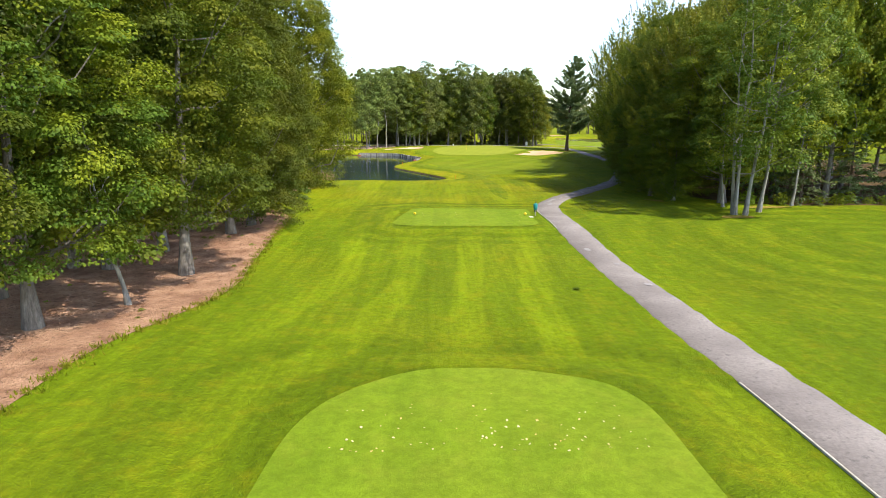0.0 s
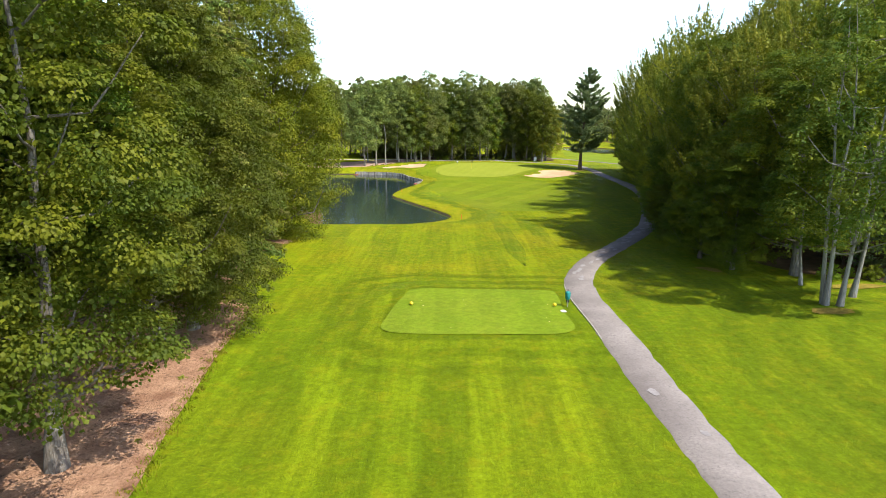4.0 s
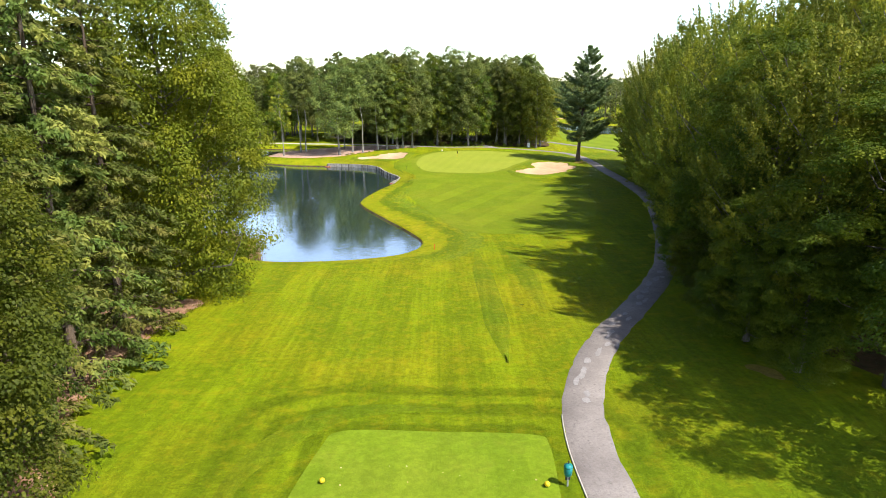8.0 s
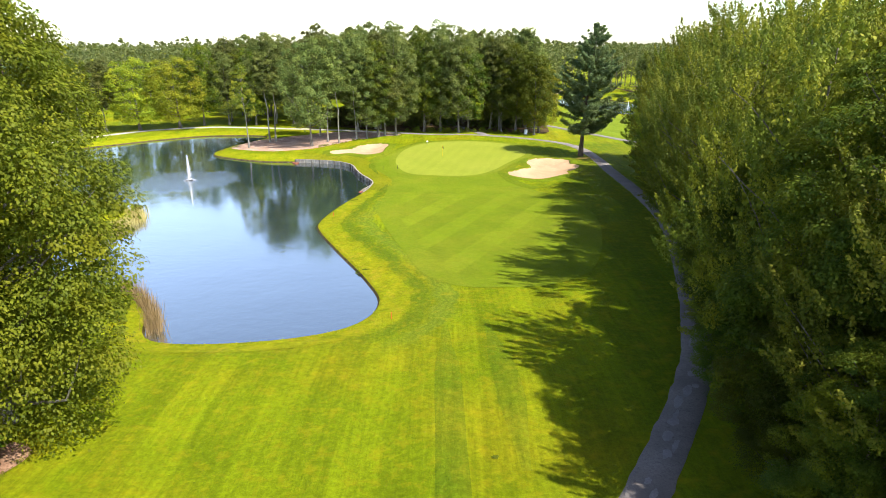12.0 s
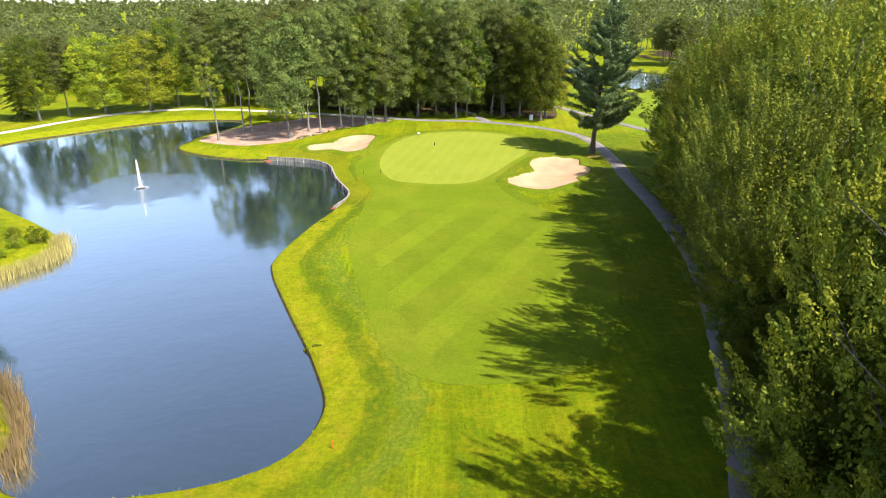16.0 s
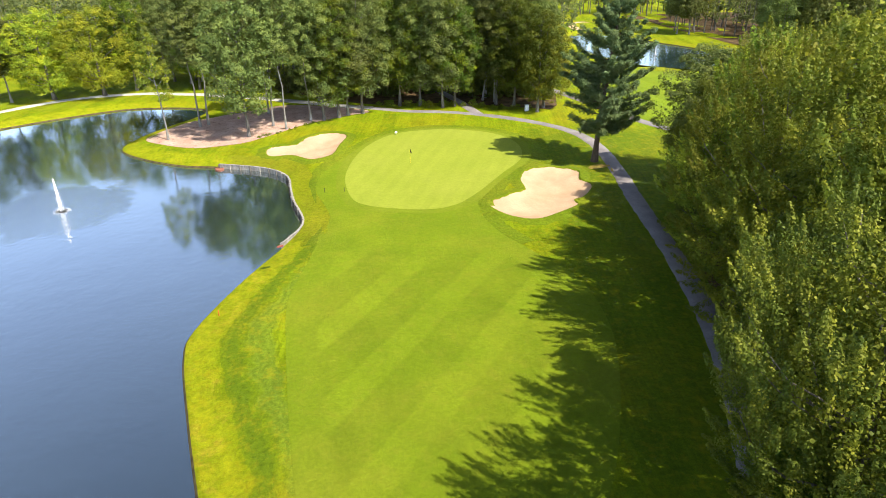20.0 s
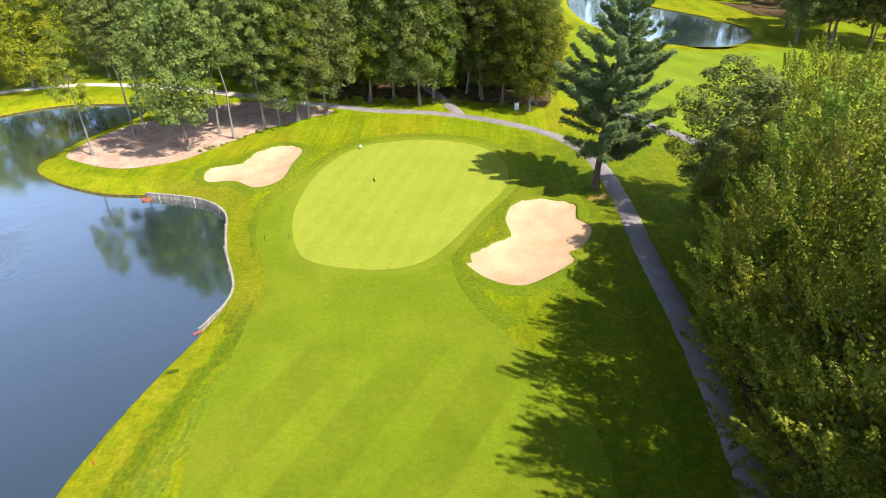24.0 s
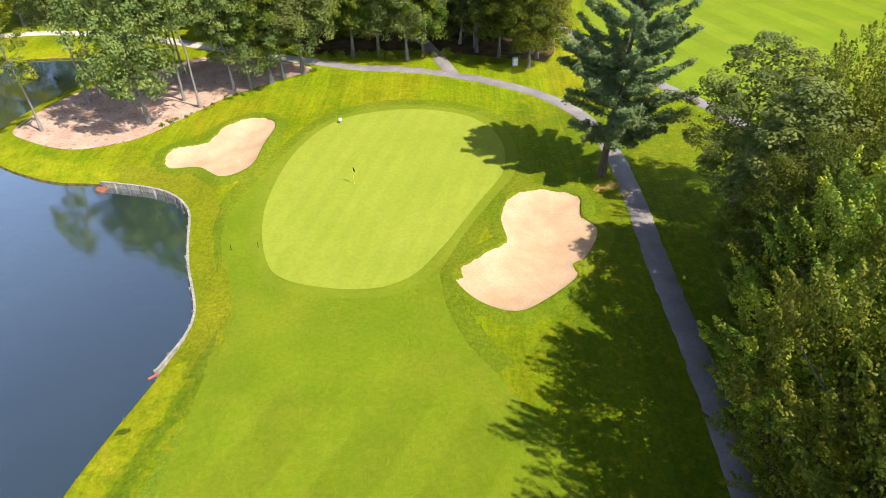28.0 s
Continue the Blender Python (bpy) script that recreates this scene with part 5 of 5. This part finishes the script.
M_TURF_PATCH = grass("turf_patch_grass", (0.05, 0.085, 0.006), (0.1, 0.14, 0.008), (0.2, 0.18, 0.02), 0.3, [], 8.0, 0.08)


def lathe(rings, sides=16, close=True):
    """A turned shape from (radius, height) rings."""
    bm = bmesh.new()
    loops = [[bm.verts.new((r * math.cos(2 * math.pi * k / sides), r * math.sin(2 * math.pi * k / sides), z)) for k in range(sides)] for r, z in rings]
    for a, b in zip(loops, loops[1:]):
        for k in range(sides):
            bm.faces.new((a[k], a[(k + 1) % sides], b[(k + 1) % sides], b[k]))
    if close:
        bm.faces.new(loops[0][::-1])
        bm.faces.new(loops[-1])
    return bm


def block(sx, sy, sz, edge=0.02, base=0.0):
    """A box with bevelled edges standing on base."""
    bm = bmesh.new()
    bmesh.ops.create_cube(bm, size=1.0, matrix=Matrix.Translation((0, 0, base + sz / 2)) @ Matrix.Diagonal((sx, sy, sz, 1)))
    bmesh.ops.bevel(bm, geom=bm.edges[:], offset=edge, segments=1, affect="EDGES")
    return bm


# retaining wall of posts and boards along the pond
def retaining_wall():
    line = wound(POND)
    a = int(np.argmin(((line - (-6.5, 148.0)) ** 2).sum(1)))
    b = int(np.argmin(((line - (-23.6, 177.1)) ** 2).sum(1)))
    run = line[a:b + 1] if a < b else line[b:a + 1][::-1]
    far = np.r_[0, np.cumsum(np.linalg.norm(np.diff(run, axis=0), axis=1))]
    many = int(far[-1] / 1.7)
    at = np.stack([np.interp(np.linspace(0, far[-1], many + 1), far, run[:, n]) for n in (0, 1)], 1)
    wall = empty("retaining_wall", (*at[0], WATER))
    wood = random.Random(3)
    origin = Vector((*at[0], WATER))
    bpy.context.view_layer.update()
    for k in range(many + 1):
        ahead = at[min(k + 1, many)] - at[max(k - 1, 0)]
        turn = math.atan2(ahead[1], ahead[0])
        side = np.array((math.sin(turn), -math.cos(turn)))
        side = side if signed((at[k] + side)[None], POND)[0] < 0 else -side
        spot = at[k] + side * 0.17
        post = part("post", block(0.24, 0.22, 1.5 + wood.uniform(-0.06, 0.08), 0.03, -0.8), M_WOOD_DARK if k % 3 else M_WOOD, wall)
        post.matrix_local = Matrix.Translation(Vector((*spot, WATER)) - origin) @ pose(0, 0, 0, wood.uniform(-3, 3), wood.uniform(-3, 3), math.degrees(turn))
        if k < many:
            mid, long = (at[k] + at[k + 1]) / 2, float(np.linalg.norm(at[k + 1] - at[k])) + 0.03
            tilt = math.degrees(math.atan2(*(at[k + 1] - at[k])[::-1]))
            for row in range(3):
                board = part("board", block(long, 0.07, 0.3, 0.012, -0.25 + row * 0.305), M_WOOD, wall)
                board.matrix_local = Matrix.Translation(Vector((*mid, WATER)) - origin) @ pose(0, 0, wood.uniform(-0.015, 0.015), 0, wood.uniform(-0.5, 0.5), tilt)
            cap = part("cap", block(long + 0.05, 0.24, 0.06, 0.012, 0.67), M_WOOD, wall)
            cap.matrix_local = Matrix.Translation(Vector((*mid, WATER)) - origin) @ pose(0, 0, wood.uniform(0, 0.02), 0, 0, tilt)
    tagged(wall, "weathered timber retaining wall of posts and boards at the pond", "retaining wall")
    order = run if a < b else run[::-1]
    ribbon("bank", order, (0.04, 0.6, 1.4, 2.4, 3.2), (0, 0, 0, 0.05, 0.02), M_BANK, False, "level turf behind the timber wall", "bank", heights=(WATER + 0.7, WATER + 0.75, WATER + 0.78, None, None), taper=True)


retaining_wall()

# red end board and rusty intake at the wall's ends
end_board = part("red_board", block(0.8, 0.14, 0.22, 0.03), M_RED)
end_board.matrix_world = pose(-6.6, 147.7, WATER + 0.35, 0, 4, 48)
tagged(end_board, "red-painted board at the end of the timber wall", "board")
tub = empty("intake_tub", (-23.3, 176.4, WATER - 0.25))
part("shell", lathe([(0.62, 0), (0.66, 0.42), (0.6, 0.44), (0.56, 0.3)], 20, False), M_RUST, tub)
part("lid", lathe([(0.01, 0.31), (0.56, 0.3), (0.55, 0.35), (0.01, 0.37)], 20), M_RUST, tub)
tagged(tub, "round rusty brown intake tub in the water at the wall", "tub")


# fountain
def fountain():
    rng = np.random.RandomState(9)
    root = empty("fountain", (-38.2, 159.3, WATER))
    part("float", lathe([(0.7, -0.1), (0.85, 0.03), (0.7, 0.14), (0.3, 0.16), (0.12, 0.3), (0.08, 0.42)], 16), M_BLACK, root, "black float with a nozzle")
    n = 1500
    u = rng.uniform(0, 1, n)
    h = 5.4 * (1 - (1 - u) ** 1.6) * rng.uniform(0.55, 1, n) ** 0.35
    spreadout = 0.03 + 0.3 * (1 - h / 5.8) ** 1.5 + np.where(rng.uniform(size=n) < 0.35, rng.uniform(0, 0.6, n) * (1 - h / 5.8), 0)
    a = rng.uniform(0, 6.283, n)
    p = np.stack([np.cos(a) * spreadout * rng.uniform(0, 1, n) ** 0.7, np.sin(a) * spreadout * rng.uniform(0, 1, n) ** 0.7, h + 0.2], 1)
    m = 260
    a, r = rng.uniform(0, 6.283, m), rng.uniform(0.1, 1.25, m)
    skirt = np.stack([np.cos(a) * r, np.sin(a) * r, 0.5 * np.clip(1.1 - r / 1.25, 0, 1) * rng.uniform(0.2, 1, m)], 1)
    for name, spots, size in (("jet", p, 0.03), ("skirt", skirt, 0.022)):
        verts, faces = [], []
        for q in spots:
            s, k = size * rng.uniform(0.6, 1.4), len(verts)
            verts += [q + (s, 0, 0), q + (0, s, 0), q - (s, 0, 0), q - (0, s, 0), q + (0, 0, 2.2 * s), q - (0, 0, 2.2 * s)]
            faces += [(k + i, k + (i + 1) % 4, k + 4) for i in range(4)] + [(k + (i + 1) % 4, k + i, k + 5) for i in range(4)]
        tagged(mesh(name, verts, faces, M_FOAM, root), "white water drops", kind="stuff")
    return tagged(root, "small fountain with a white jet on the pond", "fountain")


jet = fountain()
jet.scale = (0.9, 0.9, 0.8)
copy_thing(jet, Matrix.LocRotScale((76.2, 290.8, WATER), None, (0.8, 0.8, 0.62)))

# flag in the hole
flag = empty("golf_flag", (6.4, 174.4, on_land(6.4, 174.4) + 0.06))
part("cup", lathe([(0.054, -0.04), (0.07, -0.04), (0.07, 0.006), (0.054, 0.006)], 16, False), M_WHITE, flag)
pole = part("pole", lathe([(0.022, -0.1), (0.02, 1.2), (0.016, 2.15), (0.006, 2.17)], 10), M_YELLOW_PAINT, flag, "yellow pole")
bm = bmesh.new()
cloth = [[bm.verts.new((0.02 + 0.3 * u * (0.55 + 0.2 * v), 0.07 * math.sin(6 * u + v * 2), 2.12 - 0.5 * v - 0.22 * u * u)) for u in np.linspace(0, 1, 7)] for v in np.linspace(0, 1, 6)]
for r0, r1 in zip(cloth, cloth[1:]):
    for k in range(6):
        bm.faces.new((r0[k], r0[k + 1], r1[k + 1], r1[k]))
bmesh.ops.solidify(bm, geom=bm.faces[:], thickness=0.008)
part("cloth", bm, M_BLACK, pole, "hanging dark cloth", True)
tagged(flag, "yellow flagstick with a hanging dark flag in the putting green", "flag")

marker = empty("white_marker", (3.05, 188.6, on_land(3.05, 188.6) + 0.05))
part("stub", lathe([(0.05, -0.1), (0.05, 0.28)], 10), M_GREY_METAL, marker)
part("head", lathe([(0.05, 0.25), (0.2, 0.32), (0.25, 0.46), (0.2, 0.6), (0.06, 0.68)], 16), M_WHITE, marker, soft=True)
tagged(marker, "small white round marker behind the putting green", "marker")
for x, y in ((-1.8, 163.5), (-4.4, 163.2)):
    stake = part("rope_stake", lathe([(0.03, -0.1), (0.03, 0.6), (0.045, 0.62), (0.01, 0.68)], 8), M_BLACK)
    stake.location = (x, y, on_land(x, y) + 0.02)
    tagged(stake, "thin dark stake beside the putting green", "stake", "rope stakes")

# utility box at the wood
box = empty("utility_box", (27.3, 209.1, on_land(27.3, 209.1)), 0.3)
part("plinth", block(0.8, 0.6, 0.12, 0.02), M_GREY_METAL, box)
cabinet = part("cabinet", block(0.72, 0.52, 1.1, 0.04, 0.12), M_WHITE, box)
part("lid", block(0.8, 0.6, 0.07, 0.02, 1.22), M_GREY_METAL, cabinet)
tagged(box, "white utility cabinet standing at the wood's edge", "utility box")

# tee furniture
washer = empty("ball_washer", (8.15, 55.1, on_land(8.15, 55.1)))
part("post", lathe([(0.035, -0.1), (0.035, 0.62)], 10), M_GREY_METAL, washer)
bin_ = part("bin", lathe([(0.1, 0.5), (0.17, 0.58), (0.19, 0.92), (0.17, 0.95)], 14), M_TEAL, washer, soft=True)
part("lid", lathe([(0.2, 0.95), (0.2, 1.0), (0.12, 1.08), (0.02, 1.1)], 14), M_TEAL, bin_, "domed teal lid", True)
part("handle", lathe([(0.02, 1.1), (0.02, 1.2), (0.035, 1.22), (0.01, 1.25)], 8), M_BLACK, bin_)
part("bracket", block(0.22, 0.05, 0.3, 0.01, 0.3), M_BLACK, washer)
tagged(washer, "teal ball washer on a grey post beside the tee", "ball washer")
tee_marker = empty("tee_marker", (7.25, 55.0, on_land(7.25, 55.0) + 0.04))
part("ball", lathe([(0.02, 0.02), (0.1, 0.06), (0.14, 0.14), (0.1, 0.22), (0.02, 0.26)], 14), M_YELLOW_PAINT, tee_marker, soft=True)
part("spike", lathe([(0.012, -0.1), (0.012, 0.03)], 8), M_GREY_METAL, tee_marker)
tagged(tee_marker, "round yellow tee marker on the short grass", "tee marker", "tee markers")
copy_thing(tee_marker, Matrix.Translation((-2.5, 55.3, on_land(-2.5, 55.3) + 0.04)))
plate = part("tee_plate", block(0.32, 0.42, 0.04, 0.01), M_WHITE)
plate.matrix_world = pose(7.65, 53.9, on_land(7.65, 53.9) + 0.05, 0, 0, 12)
tagged(plate, "white plate set in the grass beside the tee", "plate")
for x, y in ((0.9, 98.6), (-9.6, 133.0), (-7.5, 148.8)):
    stake = part("hazard_stake", block(0.07, 0.07, 0.75, 0.01, -0.1), M_ORANGE)
    stake.location = (x + 1.1, y, on_land(x + 1.1, y))
    tagged(stake, "short orange hazard stake on the pond bank", "stake", "hazard stakes")

# edging and worn patches of the path
def edging(y0, y1):
    k = np.flatnonzero((PATH[:, 1] > y0) & (PATH[:, 1] < y1))
    return ribbon("path_edging", PATH[k], (-HALF - 0.14, -HALF - 0.13, -HALF - 0.07, -HALF - 0.06), (-0.05, 0.055, 0.06, 0.02), M_EDGING, False, "thin pale concrete edging along the cart path", "edging")


edging(48.5, 61.5)
edging(10, 20.5)


def rag(cx, cy, rx, ry, turn, mat, name, label, category, lift, rng):
    """A small irregular flat patch on the ground."""
    n = 14
    pts = []
    for k in range(n):
        c = 2 * math.pi * k / n
        r = rng.uniform(0.7, 1.15)
        x, y = rx * r * math.cos(c), ry * r * math.sin(c)
        pts.append((cx + x * math.cos(turn) - y * math.sin(turn), cy + x * math.sin(turn) + y * math.cos(turn)))
    pts = np.array(pts + [(cx, cy)])
    z = land(pts) + lift
    return tagged(mesh(name, np.c_[pts, z], [(k, (k + 1) % n, n) for k in range(n)], mat), label, category, kind="structure")


worn = random.Random(12)
for n in range(30):
    k = int(np.argmin(np.abs(PATH[:, 1] - (62.5 + n * 1.25 + worn.uniform(-0.5, 0.5)))))
    ahead = PATH[k + 1] - PATH[k - 1]
    off = worn.uniform(-0.55, 0.55)
    x, y = PATH[k] + off * np.array((ahead[1], -ahead[0])) / np.linalg.norm(ahead)
    rag(x, y, worn.uniform(0.12, 0.34), worn.uniform(0.25, 0.9), math.atan2(ahead[1], ahead[0]) - 1.57, M_PATCH, "path_patch", "pale worn patch in the asphalt", "patch", 0.092, worn)
for x, y, s in ((9.9, 42.4, 0.4), (10.9, 38.5, 0.3), (11.3, 33.5, 0.35)):
    rag(x, y, s * 0.6, s, 0.2, M_PATCH, "path_patch", "pale worn patch in the asphalt", "patch", 0.092, worn)
for x, y, a, b in ((-7.0, 142.6, 0.75, 0.3), (-2.2, 111.4, 0.95, 0.35), (9.2, 79.1, 0.22, 0.18), (7.2, 32.7, 0.25, 0.2)):
    rag(x, y, a, b, 0.25, M_TURF_PATCH, "turf_patch", "small dark patch in the turf", "patch", 0.07, worn)

for x, y, a, b, c in ((34.4, 173.8, 1.7, 1.1, 0.4), (36.6, 172.0, 0.8, 1.6, 0.3), (36.9, 168.6, 0.5, 1.3, 0.3), (25.8, 54.2, 1.6, 0.8, 0.2), (31.5, 60.6, 2.6, 0.7, 0.1), (22.5, 66.5, 0.7, 1.6, 0.4)):
    rag(x, y, a, b, c, M_DRY, "dry_patch", "dry yellow-brown patch of grass", "patch", 0.06, worn)

# fallen leaves on the tees
leaf_rng = random.Random(21)
leaf_meshes = []
for k in range(3):
    bm = bmesh.new()
    c = bm.verts.new((0, 0, 0.012))
    rim = [bm.verts.new((r * math.cos(a), r * math.sin(a), 0.03 * leaf_rng.random())) for a, r in [(2 * math.pi * n / 10, (0.075 if n % 2 else 0.04) * leaf_rng.uniform(0.8, 1.2)) for n in range(10)]]
    for n in range(10):
        bm.faces.new((c, rim[n], rim[(n + 1) % 10]))
    me = bpy.data.meshes.new("fallen_leaf")
    bm.to_mesh(me)
    bm.free()
    me.materials.append(M_PALE_LEAF)
    leaf_meshes.append(me)
for n in range(105):
    if n < 84:
        x, y = leaf_rng.uniform(-3.0, 5.4), 14.6 + abs(leaf_rng.gauss(0.6, 1.3))
    else:
        x, y = leaf_rng.uniform(-2.5, 7), leaf_rng.uniform(50.5, 57)
    leaf = new("fallen_leaf", leaf_rng.choice(leaf_meshes))
    s = leaf_rng.uniform(0.3, 0.75)
    leaf.matrix_world = Matrix.LocRotScale((x, y, on_land(x, y) + 0.05), Euler((leaf_rng.uniform(-0.4, 0.4), leaf_rng.uniform(-0.4, 0.4), leaf_rng.uniform(0, 6))), (s, s, s))
    tagged(leaf, "pale yellow fallen leaf on the tee", "leaf", "fallen leaves")


# reeds, weeds and tufts
def blades(name, spots, high, mat, label, category, rng, lean=0.18, wide=0.03):
    """Upright narrow blades at the spots."""
    out = []
    for x, y, z in spots:
        h, a = high * rng.uniform(0.6, 1.15), rng.uniform(0, 6.283)
        w = np.array((math.cos(a), math.sin(a), 0)) * wide
        tip = np.array((rng.normal(0, lean), rng.normal(0, lean), 1)) * h
        p = np.array((x, y, z))
        out += [p - w, p + w, p + w * 0.25 + tip, p - w * 0.25 + tip]
    return tagged(quads(name, np.array(out), mat), label, category, kind="stuff")


reed_rng = np.random.RandomState(31)


def shore(points, many, inward, spread_):
    line = spline(points, 0.3, closed=False)
    k = reed_rng.randint(0, len(line), many)
    xy = line[k] + reed_rng.normal(0, spread_, (many, 2)) + np.array(inward)
    return [(x, y, WATER - 0.05) for x, y in xy]


blades("reeds", shore([(-17.6, 96.6), (-19.4, 100.2), (-22.2, 104), (-25, 106.2)], 800, (0.3, 0.2), 0.35), 1.7, M_REED, "dry tan reeds on the pond's edge", "reeds", reed_rng)
blades("reeds", shore([(-39.6, 123.8), (-36.2, 127.4), (-35.3, 132), (-37.4, 136.4)], 2400, (0.25, -0.1), 0.55), 1.25, M_REED, "tall dry reeds round the point of the far shore", "reeds", reed_rng)
for x, y, s in ((-20.6, 98.0, 0.8), (-22.0, 101, 0.95), (-24.4, 103.6, 1.1), (-26.6, 104.6, 1.1), (-19.4, 95.6, 0.6), (-38.6, 134.2, 1.35), (-39.6, 132.0, 1.0), (-39.4, 129.0, 0.8), (-41.5, 134.6, 1.0), (-28.6, 106, 1.3), (-32, 107, 1.4),
                (-19.3, 78.6, 0.7), (-18.6, 80.4, 0.6), (-20.2, 76.5, 0.8), (-22, 92, 1.2), (-24, 96, 1.3)):
    plant("shrub", x, y, s, jitter(3))
plant("pine_back", -48.5, 131.0, 0.98, 1.2)
for x, y in ((-53, 124), (-50, 113), (-40, 104), (-60, 139), (-38, 97), (-60, 128)):
    plant(rows_rng.choice(("maple_far", "oak_a")), x, y, 0.9 + jitter(0.1), jitter(3), 0.9)


def tufts(line, many, spread_, high, mat, name, label, wide=0.05, inside=None):
    k = reed_rng.randint(0, len(line), many)
    xy = line[k] + reed_rng.normal(0, spread_, (many, 2))
    if inside is not None:
        xy = xy[signed(xy, inside) > 0.25]
    z = land(xy)
    return blades(name, np.c_[xy, z], high, mat, label, "grass", reed_rng, 0.5, wide)


M_LONG_GRASS = leafy("long_grass_blades", (0.11, 0.15, 0.008), (0.22, 0.25, 0.012), (0.34, 0.28, 0.03), 0.4, 0.3, 0.1)
near_shore = POND[(POND[:, 0] > -46) & (POND[:, 1] < 190)]
tufts(near_shore, 9000, 0.4, 0.17, M_LONG_GRASS, "bank_tufts", "long uneven grass along the pond bank", 0.04, POND)
tufts(MULCH[(MULCH[:, 0] > -19)], 5000, 0.22, 0.16, M_LONG_GRASS, "edge_tufts", "uneven grass along the mulch bed", 0.03)
tufts(wound(SAND_R), 5000, 0.12, 0.12, M_LONG_GRASS, "edge_tufts", "uneven turf on the bunker's lip", 0.025, SAND_R)
tufts(wound(SAND_L), 4000, 0.12, 0.12, M_LONG_GRASS, "edge_tufts", "uneven turf on the bunker's lip", 0.025, SAND_L)
for n in range(22):
    x, y = leaf_rng.uniform(-19, -11.8), leaf_rng.uniform(16, 60)
    if signed(np.array([(x, y)]), MULCH)[0] < -0.2:
        plant("shrub", x, y, leaf_rng.uniform(0.1, 0.24), jitter(3), 0.7)
for n in range(30):
    u = leaf_rng.random()
    plant("shrub", -22 + u * 12 + leaf_rng.uniform(-0.8, 0.8), 189 + u * 12.5 + leaf_rng.uniform(-0.8, 0.8), leaf_rng.uniform(0.2, 0.42), jitter(3), 0.7)
